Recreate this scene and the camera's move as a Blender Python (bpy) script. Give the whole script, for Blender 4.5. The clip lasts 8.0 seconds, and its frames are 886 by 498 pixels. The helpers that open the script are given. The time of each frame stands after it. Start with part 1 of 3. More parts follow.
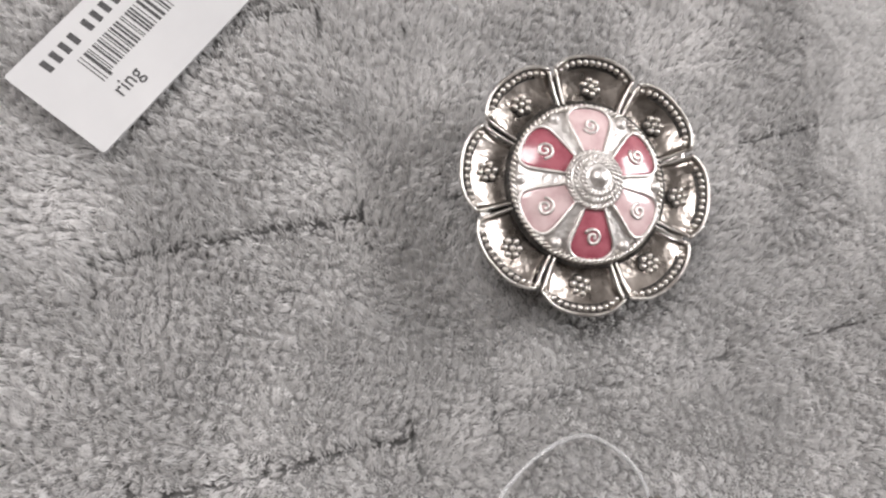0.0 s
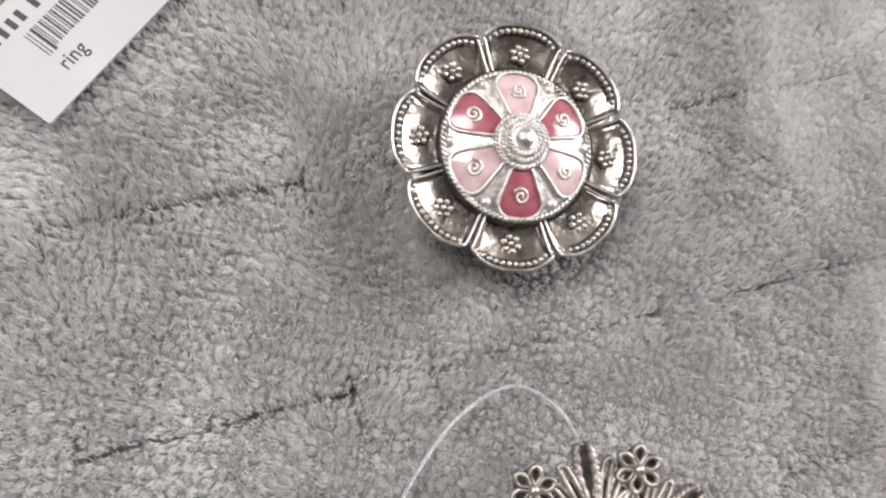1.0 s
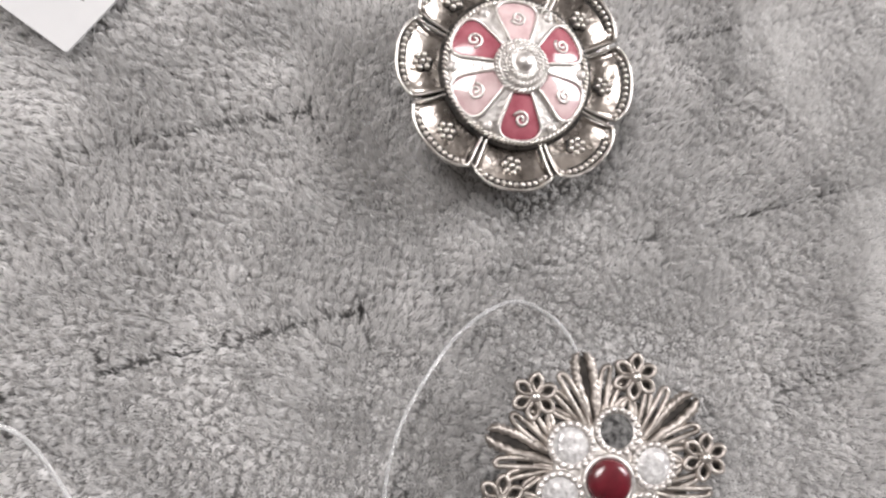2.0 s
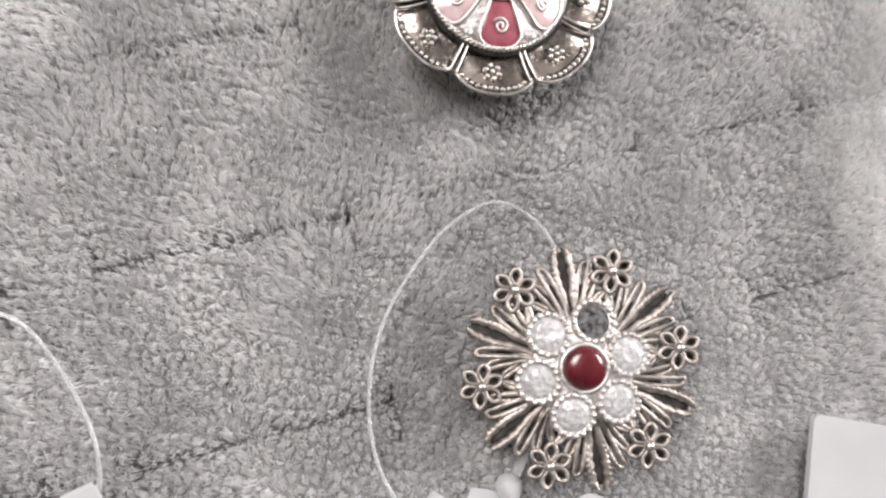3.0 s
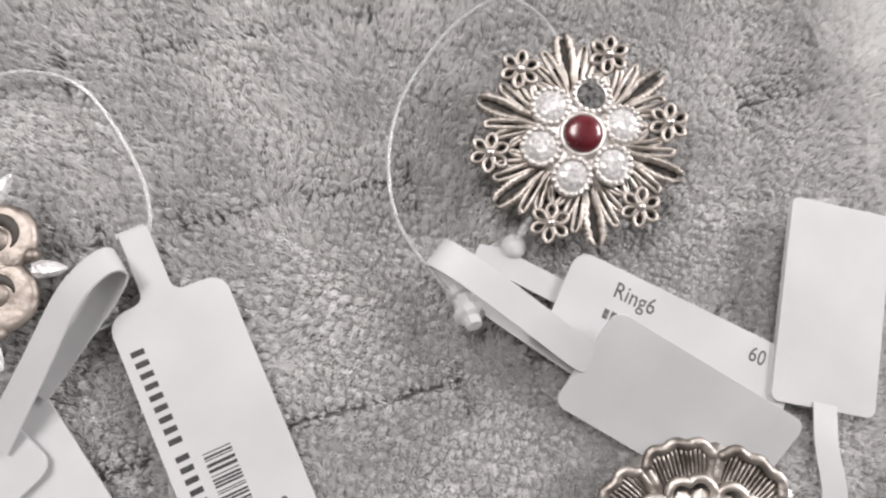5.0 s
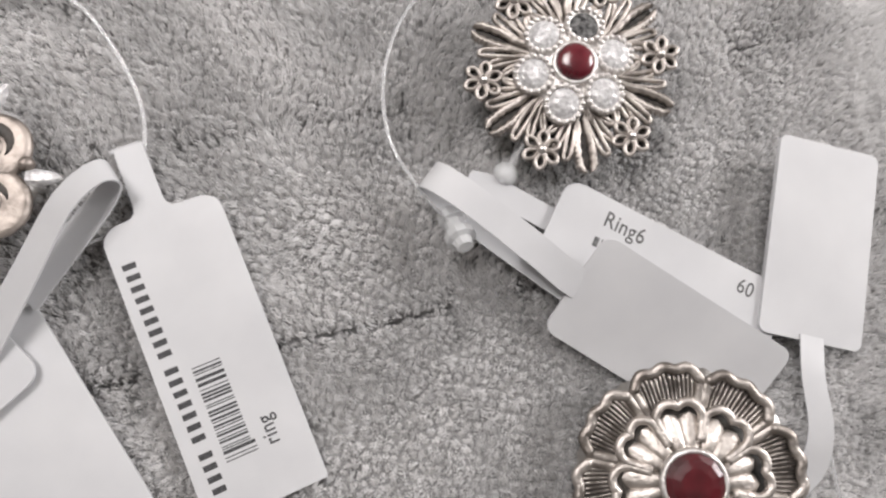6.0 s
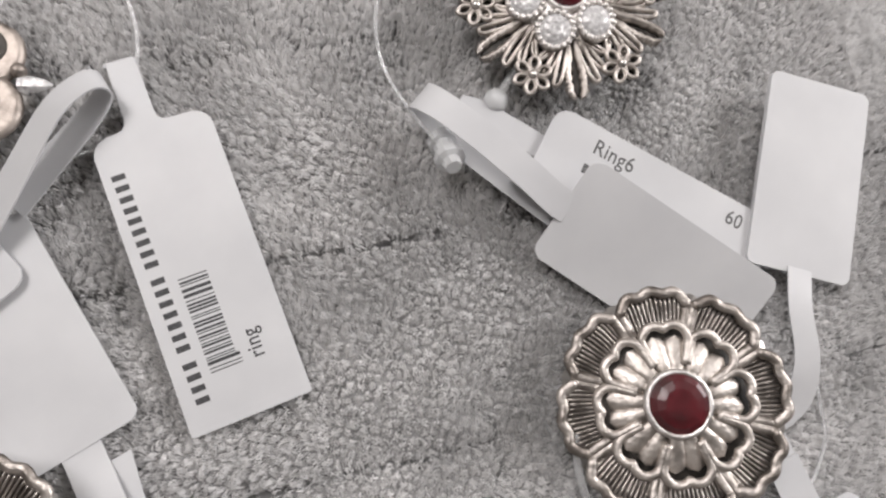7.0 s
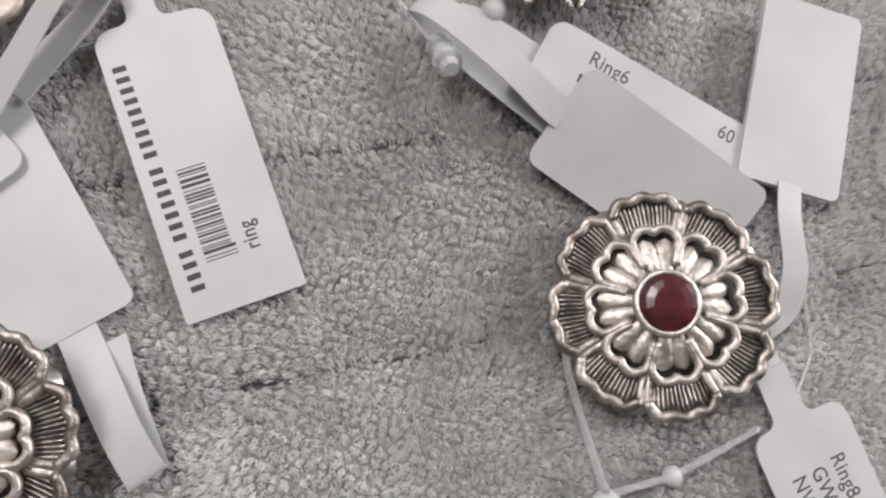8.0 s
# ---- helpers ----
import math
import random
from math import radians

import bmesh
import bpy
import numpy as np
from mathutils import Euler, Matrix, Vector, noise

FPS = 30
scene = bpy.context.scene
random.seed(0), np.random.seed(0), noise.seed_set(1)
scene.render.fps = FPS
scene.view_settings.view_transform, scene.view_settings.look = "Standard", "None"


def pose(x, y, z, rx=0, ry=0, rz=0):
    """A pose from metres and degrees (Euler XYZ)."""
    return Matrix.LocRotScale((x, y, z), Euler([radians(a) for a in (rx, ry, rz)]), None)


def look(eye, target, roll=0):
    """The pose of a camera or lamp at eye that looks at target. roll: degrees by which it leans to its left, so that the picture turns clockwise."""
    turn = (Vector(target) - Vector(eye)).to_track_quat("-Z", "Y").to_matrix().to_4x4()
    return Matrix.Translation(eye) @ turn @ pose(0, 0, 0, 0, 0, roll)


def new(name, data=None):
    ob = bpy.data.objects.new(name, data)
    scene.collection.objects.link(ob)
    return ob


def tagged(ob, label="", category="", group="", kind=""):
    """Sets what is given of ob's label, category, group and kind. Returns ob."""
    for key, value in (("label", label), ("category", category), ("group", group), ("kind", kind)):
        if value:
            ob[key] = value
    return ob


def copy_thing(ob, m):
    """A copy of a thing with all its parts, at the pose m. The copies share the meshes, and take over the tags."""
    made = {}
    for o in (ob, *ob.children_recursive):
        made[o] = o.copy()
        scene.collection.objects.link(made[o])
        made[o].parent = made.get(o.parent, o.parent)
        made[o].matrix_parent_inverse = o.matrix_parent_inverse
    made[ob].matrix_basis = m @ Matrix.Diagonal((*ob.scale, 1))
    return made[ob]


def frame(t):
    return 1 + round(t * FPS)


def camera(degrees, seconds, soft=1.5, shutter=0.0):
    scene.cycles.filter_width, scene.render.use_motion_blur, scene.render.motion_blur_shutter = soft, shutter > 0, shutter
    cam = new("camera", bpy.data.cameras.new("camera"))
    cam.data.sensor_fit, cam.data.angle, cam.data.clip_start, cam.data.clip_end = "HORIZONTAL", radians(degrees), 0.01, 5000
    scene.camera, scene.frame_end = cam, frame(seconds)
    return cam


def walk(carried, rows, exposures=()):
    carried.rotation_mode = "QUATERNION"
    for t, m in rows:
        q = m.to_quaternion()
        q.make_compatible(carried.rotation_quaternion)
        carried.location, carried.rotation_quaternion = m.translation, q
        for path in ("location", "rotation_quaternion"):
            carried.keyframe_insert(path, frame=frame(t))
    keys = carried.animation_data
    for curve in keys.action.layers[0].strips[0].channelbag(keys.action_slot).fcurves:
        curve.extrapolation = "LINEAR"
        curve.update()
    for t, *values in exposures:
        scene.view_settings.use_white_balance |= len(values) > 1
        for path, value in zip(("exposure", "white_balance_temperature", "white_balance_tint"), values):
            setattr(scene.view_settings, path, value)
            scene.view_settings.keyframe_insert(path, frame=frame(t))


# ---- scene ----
# ---- camera and its walk ----
MM = 0.001
cam = camera(70.0, 8.0, soft=2.3)
PATH = [
    (0, (-4.42, 5.04, 70.69), (2.40, 17.45, 7.25), 41.8),
    (0.5, (0.65, 3.77, 71.73), (7.67, 16.12, 8.29), 42.0),
    (1, (3.31, 1.33, 73.78), (10.24, 14.07, 10.40), 40.5),
    (1.5, (4.03, -5.17, 73.55), (10.79, 8.00, 10.24), 38.7),
    (1.7, (3.93, -5.65, 74.49), (10.79, 7.05, 11.12), 39.9),
    (2.8, (8.84, -15.05, 75.82), (15.21, -4.71, 11.96), 42.7),
    (3, (9.39, -17.16, 76.41), (15.70, -6.50, 12.61), 41.7),
    (3.5, (12.61, -23.92, 78.23), (18.30, -12.87, 14.43), 38.2),
    (4, (13.71, -32.01, 79.69), (19.30, -21.74, 15.76), 39.6),
    (4.5, (13.55, -39.16, 80.57), (18.98, -29.28, 16.54), 40.2),
    (6, (16.48, -55.90, 79.50), (22.23, -44.30, 15.79), 39.1),
    (6.5, (19.11, -61.29, 78.72), (24.50, -49.37, 15.05), 37.8),
    (7, (20.54, -65.84, 78.16), (26.00, -53.53, 14.59), 37.8),
    (7.5, (22.13, -72.08, 77.45), (27.69, -59.34, 13.94), 38.0),
    (8, (23.89, -77.61, 77.19), (29.64, -65.23, 13.65), 40.0),
]
walk(cam, [(t, look([v * MM for v in eye], [v * MM for v in target], roll)) for t, eye, target, roll in PATH],
     exposures=[(0, -0.01), (1.0, 0.05), (3.0, 0.21), (4.5, 0.22), (6.0, 0.12), (7.0, 0.0), (8.0, -0.08)])

# ---- world and light ----
world = bpy.data.worlds.new("daylight")
scene.world = world
world.use_nodes = True
wn = world.node_tree.nodes
sky = wn.new("ShaderNodeTexSky")
sky.sky_type, sky.sun_disc, sky.sun_elevation, sky.sun_rotation = "NISHITA", False, radians(40), radians(20)
world.node_tree.links.new(sky.outputs["Color"], wn["Background"].inputs["Color"])
wn["Background"].inputs["Strength"].default_value = 0.1


def area_lamp(name, eye, target, width, height, watts, colour):
    data = bpy.data.lights.new(name, "AREA")
    data.shape, data.size, data.size_y, data.energy, data.color = "RECTANGLE", width, height, watts, colour
    ob = new(name, data)
    ob.matrix_world = look(eye, target)
    return ob


# key lamp in an assumed window opening; a fill lamp added overhead, both unseen
area_lamp("window_light", (1.36, 0.85, 0.95), (0.0, 0.0, 0.0), 0.7, 0.7, 28, (1.0, 0.96, 0.95))
area_lamp("ceiling_panel_light", (-0.75, 0.45, 1.48), (-0.75, 0.45, 0.0), 0.8, 0.8, 26, (1.0, 0.955, 0.945))


# ---- materials ----
def material(name, base, rough=0.5, metal=0.0, **extra):
    m = bpy.data.materials.new(name)
    m.use_nodes = True
    b = m.node_tree.nodes["Principled BSDF"]
    b.inputs["Base Color"].default_value = (*base, 1)
    b.inputs["Roughness"].default_value = rough
    b.inputs["Metallic"].default_value = metal
    for key, value in extra.items():
        b.inputs[key.replace("_", " ")].default_value = value
    return m


def link(m, a, b):
    m.node_tree.links.new(a, b)


def mottled(m, dark, light, scale, detail=4.0, rough=None, bump=0.0, bump_scale=None, distance=0.0001, low=0.35, high=0.65):
    """Two colours mixed by noise at real-world size, with roughness and fine relief."""
    n, b = m.node_tree.nodes, m.node_tree.nodes["Principled BSDF"]
    place = n.new("ShaderNodeTexCoord")
    tex = n.new("ShaderNodeTexNoise")
    tex.inputs["Scale"].default_value, tex.inputs["Detail"].default_value = scale, detail
    link(m, place.outputs["Object"], tex.inputs["Vector"])
    ramp = n.new("ShaderNodeValToRGB")
    ramp.color_ramp.elements[0].position, ramp.color_ramp.elements[1].position = low, high
    ramp.color_ramp.elements[0].color, ramp.color_ramp.elements[1].color = (*dark, 1), (*light, 1)
    link(m, tex.outputs["Fac"], ramp.inputs["Fac"])
    link(m, ramp.outputs["Color"], b.inputs["Base Color"])
    if rough:
        r = n.new("ShaderNodeMapRange")
        r.inputs["To Min"].default_value, r.inputs["To Max"].default_value = rough
        link(m, tex.outputs["Fac"], r.inputs["Value"])
        link(m, r.outputs["Result"], b.inputs["Roughness"])
    if bump:
        fine = n.new("ShaderNodeTexNoise")
        fine.inputs["Scale"].default_value, fine.inputs["Detail"].default_value = bump_scale or scale * 4, 3
        link(m, place.outputs["Object"], fine.inputs["Vector"])
        bp = n.new("ShaderNodeBump")
        bp.inputs["Strength"].default_value, bp.inputs["Distance"].default_value = bump, distance
        link(m, fine.outputs["Fac"], bp.inputs["Height"])
        link(m, bp.outputs["Normal"], b.inputs["Normal"])
    return m


SILVER = mottled(material("polished_silver", (0.8, 0.78, 0.75), 0.25, 1.0), (0.55, 0.515, 0.485), (0.86, 0.84, 0.81), 500, rough=(0.24, 0.46), bump=0.4, bump_scale=1300, distance=0.0001)
SATIN = mottled(material("satin_silver", (0.8, 0.78, 0.76), 0.4, 1.0), (0.66, 0.63, 0.61), (0.92, 0.9, 0.88), 700, rough=(0.36, 0.56), bump=0.7, bump_scale=1500, distance=0.0002)
# patina mottle that also paints dark overhead reflections into the petals
TONED_DIM = mottled(material("toned_and_dimmed_silver", (0.45, 0.42, 0.39), 0.35, 1.0), (0.13, 0.115, 0.102), (0.62, 0.565, 0.52), 230, rough=(0.2, 0.38), bump=0.6, bump_scale=420, distance=0.0005)
AGED = mottled(material("aged_silver", (0.5, 0.47, 0.44), 0.35, 1.0), (0.23, 0.207, 0.19), (0.7, 0.65, 0.61), 420, rough=(0.32, 0.52), bump=0.6, bump_scale=1400, distance=0.00015)
BEIGE = mottled(material("worn_beige_silver", (0.6, 0.54, 0.5), 0.5, 0.85), (0.17, 0.147, 0.13), (0.48, 0.425, 0.385), 420, rough=(0.42, 0.62), bump=0.6, bump_scale=1300, distance=0.0002)
DULL = mottled(material("dull_dark_silver", (0.1, 0.09, 0.08), 0.45, 0.7), (0.045, 0.04, 0.036), (0.16, 0.145, 0.13), 600, rough=(0.4, 0.6))
# base colour darkened in place of a dark phone reflected from overhead
PALE = mottled(material("pale_worn_dimmed_silver", (0.7, 0.67, 0.64), 0.4, 1.0), (0.25, 0.224, 0.203), (0.7, 0.652, 0.61), 330, rough=(0.38, 0.6), bump=0.8, bump_scale=600, distance=0.0004)
# black of real oxide in grooves; also paints shade into openwork gaps and hollows
OXIDE_SHADE = mottled(material("oxide_and_gap_shade", (0.03, 0.027, 0.025), 0.5, 0.2), (0.012, 0.011, 0.01), (0.07, 0.062, 0.055), 600, rough=(0.45, 0.7))
ROSE = mottled(material("deep_rose_enamel", (0.36, 0.05, 0.09), 0.2, Coat_Weight=1.0, Coat_Roughness=0.12), (0.25, 0.045, 0.07), (0.43, 0.13, 0.165), 450)
PINK = mottled(material("pale_pink_enamel", (0.6, 0.35, 0.37), 0.15, Coat_Weight=1.0, Coat_Roughness=0.08), (0.53, 0.34, 0.36), (0.74, 0.57, 0.575), 450)
GARNET = mottled(material("garnet", (0.12, 0.006, 0.014), 0.2, Coat_Weight=0.2, Coat_Roughness=0.3, Transmission_Weight=0.25, IOR=1.7), (0.08, 0.005, 0.011), (0.21, 0.016, 0.03), 260)
DEEP_GARNET = mottled(material("deep_garnet", (0.12, 0.006, 0.014), 0.25, Coat_Weight=0.4, Coat_Roughness=0.2, Transmission_Weight=0.25, IOR=1.7), (0.05, 0.003, 0.006), (0.14, 0.009, 0.017), 260)
# white and grey speckle paints the stones' sparkle into their colour
CRYSTAL = mottled(material("crystal_painted_sparkle", (0.9, 0.9, 0.92), 0.08, Transmission_Weight=0.35, IOR=1.9), (0.66, 0.65, 0.66), (0.98, 0.98, 0.98), 1700, low=0.4, high=0.6, bump=0.9, bump_scale=1100, distance=0.0003)
SMOKE = mottled(material("dark_crystal", (0.1, 0.11, 0.12), 0.1, Coat_Weight=1.0), (0.03, 0.03, 0.031), (0.2, 0.2, 0.2), 1500)
PAPER = mottled(material("label_paper", (0.6, 0.6, 0.6), 0.5, Coat_Weight=0.05), (0.61, 0.614, 0.627), (0.69, 0.693, 0.703), 90, rough=(0.38, 0.52), bump=0.12, bump_scale=900, distance=0.00005)
# thin paper lets some light through
glow = PAPER.node_tree.nodes.new("ShaderNodeBsdfTranslucent")
glow.inputs["Color"].default_value = (0.8, 0.8, 0.81, 1)
blend = PAPER.node_tree.nodes.new("ShaderNodeMixShader")
blend.inputs["Fac"].default_value = 0.22
out = next(n for n in PAPER.node_tree.nodes if n.type == "OUTPUT_MATERIAL")
front = out.inputs["Surface"].links[0].from_socket
PAPER.node_tree.links.new(front, blend.inputs[1])
PAPER.node_tree.links.new(glow.outputs[0], blend.inputs[2])
PAPER.node_tree.links.new(blend.outputs[0], out.inputs["Surface"])
PALE_INK = mottled(material("faded_ink", (0.15, 0.15, 0.15), 0.6), (0.045, 0.045, 0.045), (0.15, 0.15, 0.15), 2500)
INK = mottled(material("black_ink", (0.03, 0.03, 0.03), 0.6), (0.02, 0.02, 0.02), (0.06, 0.06, 0.065), 3000)
NYLON = material("clear_nylon", (0.94, 0.95, 0.96), 0.2, Transmission_Weight=0.75, IOR=1.5, Subsurface_Weight=0.0)
MILKY = material("milky_nylon", (0.9, 0.91, 0.92), 0.35, Transmission_Weight=0.5, IOR=1.3)
WALLPAINT = mottled(material("wall_paint", (0.6, 0.6, 0.6), 0.8), (0.3, 0.285, 0.27), (0.36, 0.345, 0.33), 3)
COUNTER = mottled(material("counter_laminate", (0.3, 0.29, 0.28), 0.5), (0.26, 0.25, 0.24), (0.34, 0.33, 0.32), 20)

PLUSH = material("grey_plush", (0.3, 0.3, 0.3), 0.9, Sheen_Weight=0.35, Sheen_Roughness=0.5)
pn = PLUSH.node_tree.nodes
geo = pn.new("ShaderNodeNewGeometry")
tone = pn.new("ShaderNodeValToRGB")
tone.color_ramp.elements[0].color, tone.color_ramp.elements[1].color = (0.7, 0.694, 0.692, 1), (0.95, 0.944, 0.942, 1)
link(PLUSH, geo.outputs["Random Per Island"], tone.inputs["Fac"])
# broad tone patches paint in how differently lying nap catches light
spot = pn.new("ShaderNodeTexNoise")
spot.inputs["Scale"].default_value, spot.inputs["Detail"].default_value = 60, 3
where = pn.new("ShaderNodeTexCoord")
link(PLUSH, where.outputs["Object"], spot.inputs["Vector"])
span = pn.new("ShaderNodeMapRange")
span.inputs["From Min"].default_value, span.inputs["From Max"].default_value = 0.3, 0.7
span.inputs["To Min"].default_value, span.inputs["To Max"].default_value = 0.84, 1.12
link(PLUSH, spot.outputs["Fac"], span.inputs["Value"])
times = pn.new("ShaderNodeVectorMath")
times.operation = "SCALE"
link(PLUSH, tone.outputs["Color"], times.inputs[0])
link(PLUSH, span.outputs["Result"], times.inputs["Scale"])
link(PLUSH, times.outputs["Vector"], pn["Principled BSDF"].inputs["Base Color"])
through_light = pn.new("ShaderNodeBsdfTranslucent")
fibre = pn.new("ShaderNodeMixShader")
fibre.inputs["Fac"].default_value = 0.46
link(PLUSH, times.outputs["Vector"], through_light.inputs["Color"])
link(PLUSH, pn["Principled BSDF"].outputs["BSDF"], fibre.inputs[1])
link(PLUSH, through_light.outputs["BSDF"], fibre.inputs[2])
link(PLUSH, fibre.outputs["Shader"], pn["Material Output"].inputs["Surface"])
# backing coloured darker than the fibres to paint shade between tufts
BACKING = mottled(material("plush_backing_gap_shade", (0.2, 0.2, 0.2), 0.95), (0.24, 0.237, 0.235), (0.35, 0.347, 0.344), 900)

FILM = bpy.data.materials.new("thin_plastic_film")
FILM.use_nodes = True
fn = FILM.node_tree.nodes
fb = fn["Principled BSDF"]
fb.inputs["Base Color"].default_value, fb.inputs["Roughness"].default_value = (0.88, 0.88, 0.88, 1), 0.28
clear = fn.new("ShaderNodeBsdfTransparent")
veil = fn.new("ShaderNodeMixShader")
cloud = fn.new("ShaderNodeTexNoise")
cloud.inputs["Scale"].default_value, cloud.inputs["Detail"].default_value = 45, 4
fpos = fn.new("ShaderNodeTexCoord")
link(FILM, fpos.outputs["Object"], cloud.inputs["Vector"])
frange = fn.new("ShaderNodeMapRange")
frange.inputs["From Min"].default_value, frange.inputs["From Max"].default_value = 0.3, 0.7
frange.inputs["To Min"].default_value, frange.inputs["To Max"].default_value = 0.02, 0.21
link(FILM, cloud.outputs["Fac"], frange.inputs["Value"])
link(FILM, frange.outputs["Result"], veil.inputs["Fac"])
link(FILM, clear.outputs["BSDF"], veil.inputs[1])
link(FILM, fb.outputs["BSDF"], veil.inputs[2])
link(FILM, veil.outputs["Shader"], fn["Material Output"].inputs["Surface"])


# ---- builders (lengths in millimetres) ----
def part(name, bm, mat, parent=None, label="", smooth=True, m=None):
    """Links a bmesh, in millimetres, as one mesh object under its parent."""
    bmesh.ops.recalc_face_normals(bm, faces=bm.faces[:])
    me = bpy.data.meshes.new(name)
    for v in bm.verts:
        v.co *= MM
    bm.to_mesh(me)
    bm.free()
    me.materials.append(mat)
    if smooth:
        me.polygons.foreach_set("use_smooth", [True] * len(me.polygons))
    ob = new(name, me)
    if parent:
        ob.parent = parent
    if m is not None:
        ob.matrix_basis = m
    if label:
        ob["label"] = label
    return ob


def again(ob, parent, m):
    """Another piece like ob, on the same mesh."""
    o = ob.copy()
    scene.collection.objects.link(o)
    o.parent = parent
    o.matrix_basis = m
    for child in ob.children:
        again(child, o, child.matrix_basis.copy())
    return o


def at(x, y, z, rx=0, ry=0, rz=0):
    return pose(x * MM, y * MM, z * MM, rx, ry, rz)


def turn(angle):
    return pose(0, 0, 0, 0, 0, angle)


def thing(name, m, label, category, group=""):
    ob = new(name)
    ob.empty_display_size = 0.005
    ob.matrix_world = m
    return tagged(ob, label, category, group)


def polar(r, degrees, z=0.0):
    return Vector((r * math.cos(radians(degrees)), r * math.sin(radians(degrees)), z))


def ball(bm, p, r, flat=1.0, seg=8):
    bmesh.ops.create_uvsphere(bm, u_segments=seg, v_segments=max(4, seg // 2 + 1), radius=r, matrix=Matrix.Translation(p) @ Matrix.Diagonal((1, 1, flat, 1)))


def tube(bm, pts, radius, sides=8, closed=False, flat=1.0):
    """A tube along points; radius is a number or one number for each point."""
    pts = [Vector(p) for p in pts]
    n, rings = len(pts), []
    for i, p in enumerate(pts):
        a = pts[(i - 1) % n] if closed or i else p
        b = pts[(i + 1) % n] if closed or i < n - 1 else p
        ahead = (b - a).normalized()
        side = ahead.cross(Vector((0, 0, 1)))
        side = side.normalized() if side.length > 1e-4 else Vector((1, 0, 0))
        up = side.cross(ahead).normalized()
        r = radius[i] if isinstance(radius, (list, tuple)) else radius
        rings.append([bm.verts.new(p + side * (r * math.cos(2 * math.pi * k / sides)) + up * (flat * r * math.sin(2 * math.pi * k / sides))) for k in range(sides)])
    for i in range(n if closed else n - 1):
        a, b = rings[i], rings[(i + 1) % n]
        for k in range(sides):
            bm.faces.new((a[k], a[(k + 1) % sides], b[(k + 1) % sides], b[k]))
    if not closed:
        bm.faces.new(rings[0][::-1])
        bm.faces.new(rings[-1])


def smooth_line(pts, steps=8):
    """A Catmull-Rom line through the points."""
    p = [Vector(q) for q in pts]
    p = [p[0] * 2 - p[1], *p, p[-1] * 2 - p[-2]]
    out = []
    for i in range(1, len(p) - 2):
        a, b, c, d = p[i - 1:i + 3]
        for k in range(steps):
            t = k / steps
            out.append(0.5 * (2 * b + (c - a) * t + (2 * a - 5 * b + 4 * c - d) * t * t + (3 * b - a - 3 * c + d) * t ** 3))
    return out + [p[-2]]


def sheet(bm, f, nu, nv, thick=0.0):
    """A surface f(u, v), u and v from 0 to 1, with a thickness downwards."""
    grid = [[f(i / nu, j / nv) for j in range(nv + 1)] for i in range(nu + 1)]
    top = [[bm.verts.new(q) for q in row] for row in grid]
    for i in range(nu):
        for j in range(nv):
            bm.faces.new((top[i][j], top[i + 1][j], top[i + 1][j + 1], top[i][j + 1]))
    if thick:
        low = [[bm.verts.new(Vector(q) - Vector((0, 0, thick))) for q in row] for row in grid]
        for i in range(nu):
            for j in range(nv):
                bm.faces.new((low[i][j], low[i][j + 1], low[i + 1][j + 1], low[i + 1][j]))
        edge = [(i, 0) for i in range(nu)] + [(nu, j) for j in range(nv)] + [(i, nv) for i in range(nu, 0, -1)] + [(0, j) for j in range(nv, 0, -1)]
        for (a, b), (c, d) in zip(edge, edge[1:] + edge[:1]):
            bm.faces.new((top[a][b], low[a][b], low[c][d], top[c][d]))


def lathe(bm, profile, seg=48, wave=None):
    """A turned solid from (radius, z) pairs; wave(angle) scales the radius."""
    rings = []
    for r, z in profile:
        rings.append([bm.verts.new(polar(r * (wave(360 * k / seg) if wave else 1), 360 * k / seg, z)) for k in range(seg)])
    for a, b in zip(rings, rings[1:]):
        for k in range(seg):
            bm.faces.new((a[k], a[(k + 1) % seg], b[(k + 1) % seg], b[k]))
    bm.faces.new(rings[0])
    bm.faces.new(rings[-1][::-1])


def plate(bm, outline, z0, z1):
    """A flat plate with the outline (x, y), its rim slightly eased."""
    low = [bm.verts.new((x, y, z0)) for x, y in outline]
    top = [bm.verts.new((x, y, z1)) for x, y in outline]
    n = len(outline)
    for k in range(n):
        bm.faces.new((low[k], low[(k + 1) % n], top[(k + 1) % n], top[k]))
    bm.faces.new(top)
    bm.faces.new(low[::-1])


def block(bm, x0, x1, y0, y1, z0, z1):
    plate(bm, [(x0, y0), (x1, y0), (x1, y1), (x0, y1)], z0, z1)


def ribbon(bm, pts, across, width, thick=0.2, steps=8):
    """A flat strip along points; across is its width's direction, or one for each point."""
    n = len(pts)
    ways = across if isinstance(across, list) else [across] * n
    line, way = smooth_line(pts, steps), smooth_line(ways, steps)
    rows = []
    for i, p in enumerate(line):
        a, b = line[max(0, i - 1)], line[min(len(line) - 1, i + 1)]
        w = way[i].normalized() * (width / 2)
        nrm = (b - a).cross(w).normalized() * (thick / 2)
        rows.append([p - w - nrm, p + w - nrm, p + w + nrm, p - w + nrm])
    for k in range(4):
        side = [(bm.verts.new(r[k]), bm.verts.new(r[(k + 1) % 4])) for r in rows]
        for (a, b), (c, d) in zip(side, side[1:]):
            bm.faces.new((a, b, d, c))
    for r in (rows[0][::-1], rows[-1]):
        bm.faces.new([bm.verts.new(q) for q in r])
    bmesh.ops.remove_doubles(bm, verts=bm.verts[:], dist=0.001)
    bmesh.ops.recalc_face_normals(bm, faces=bm.faces[:])
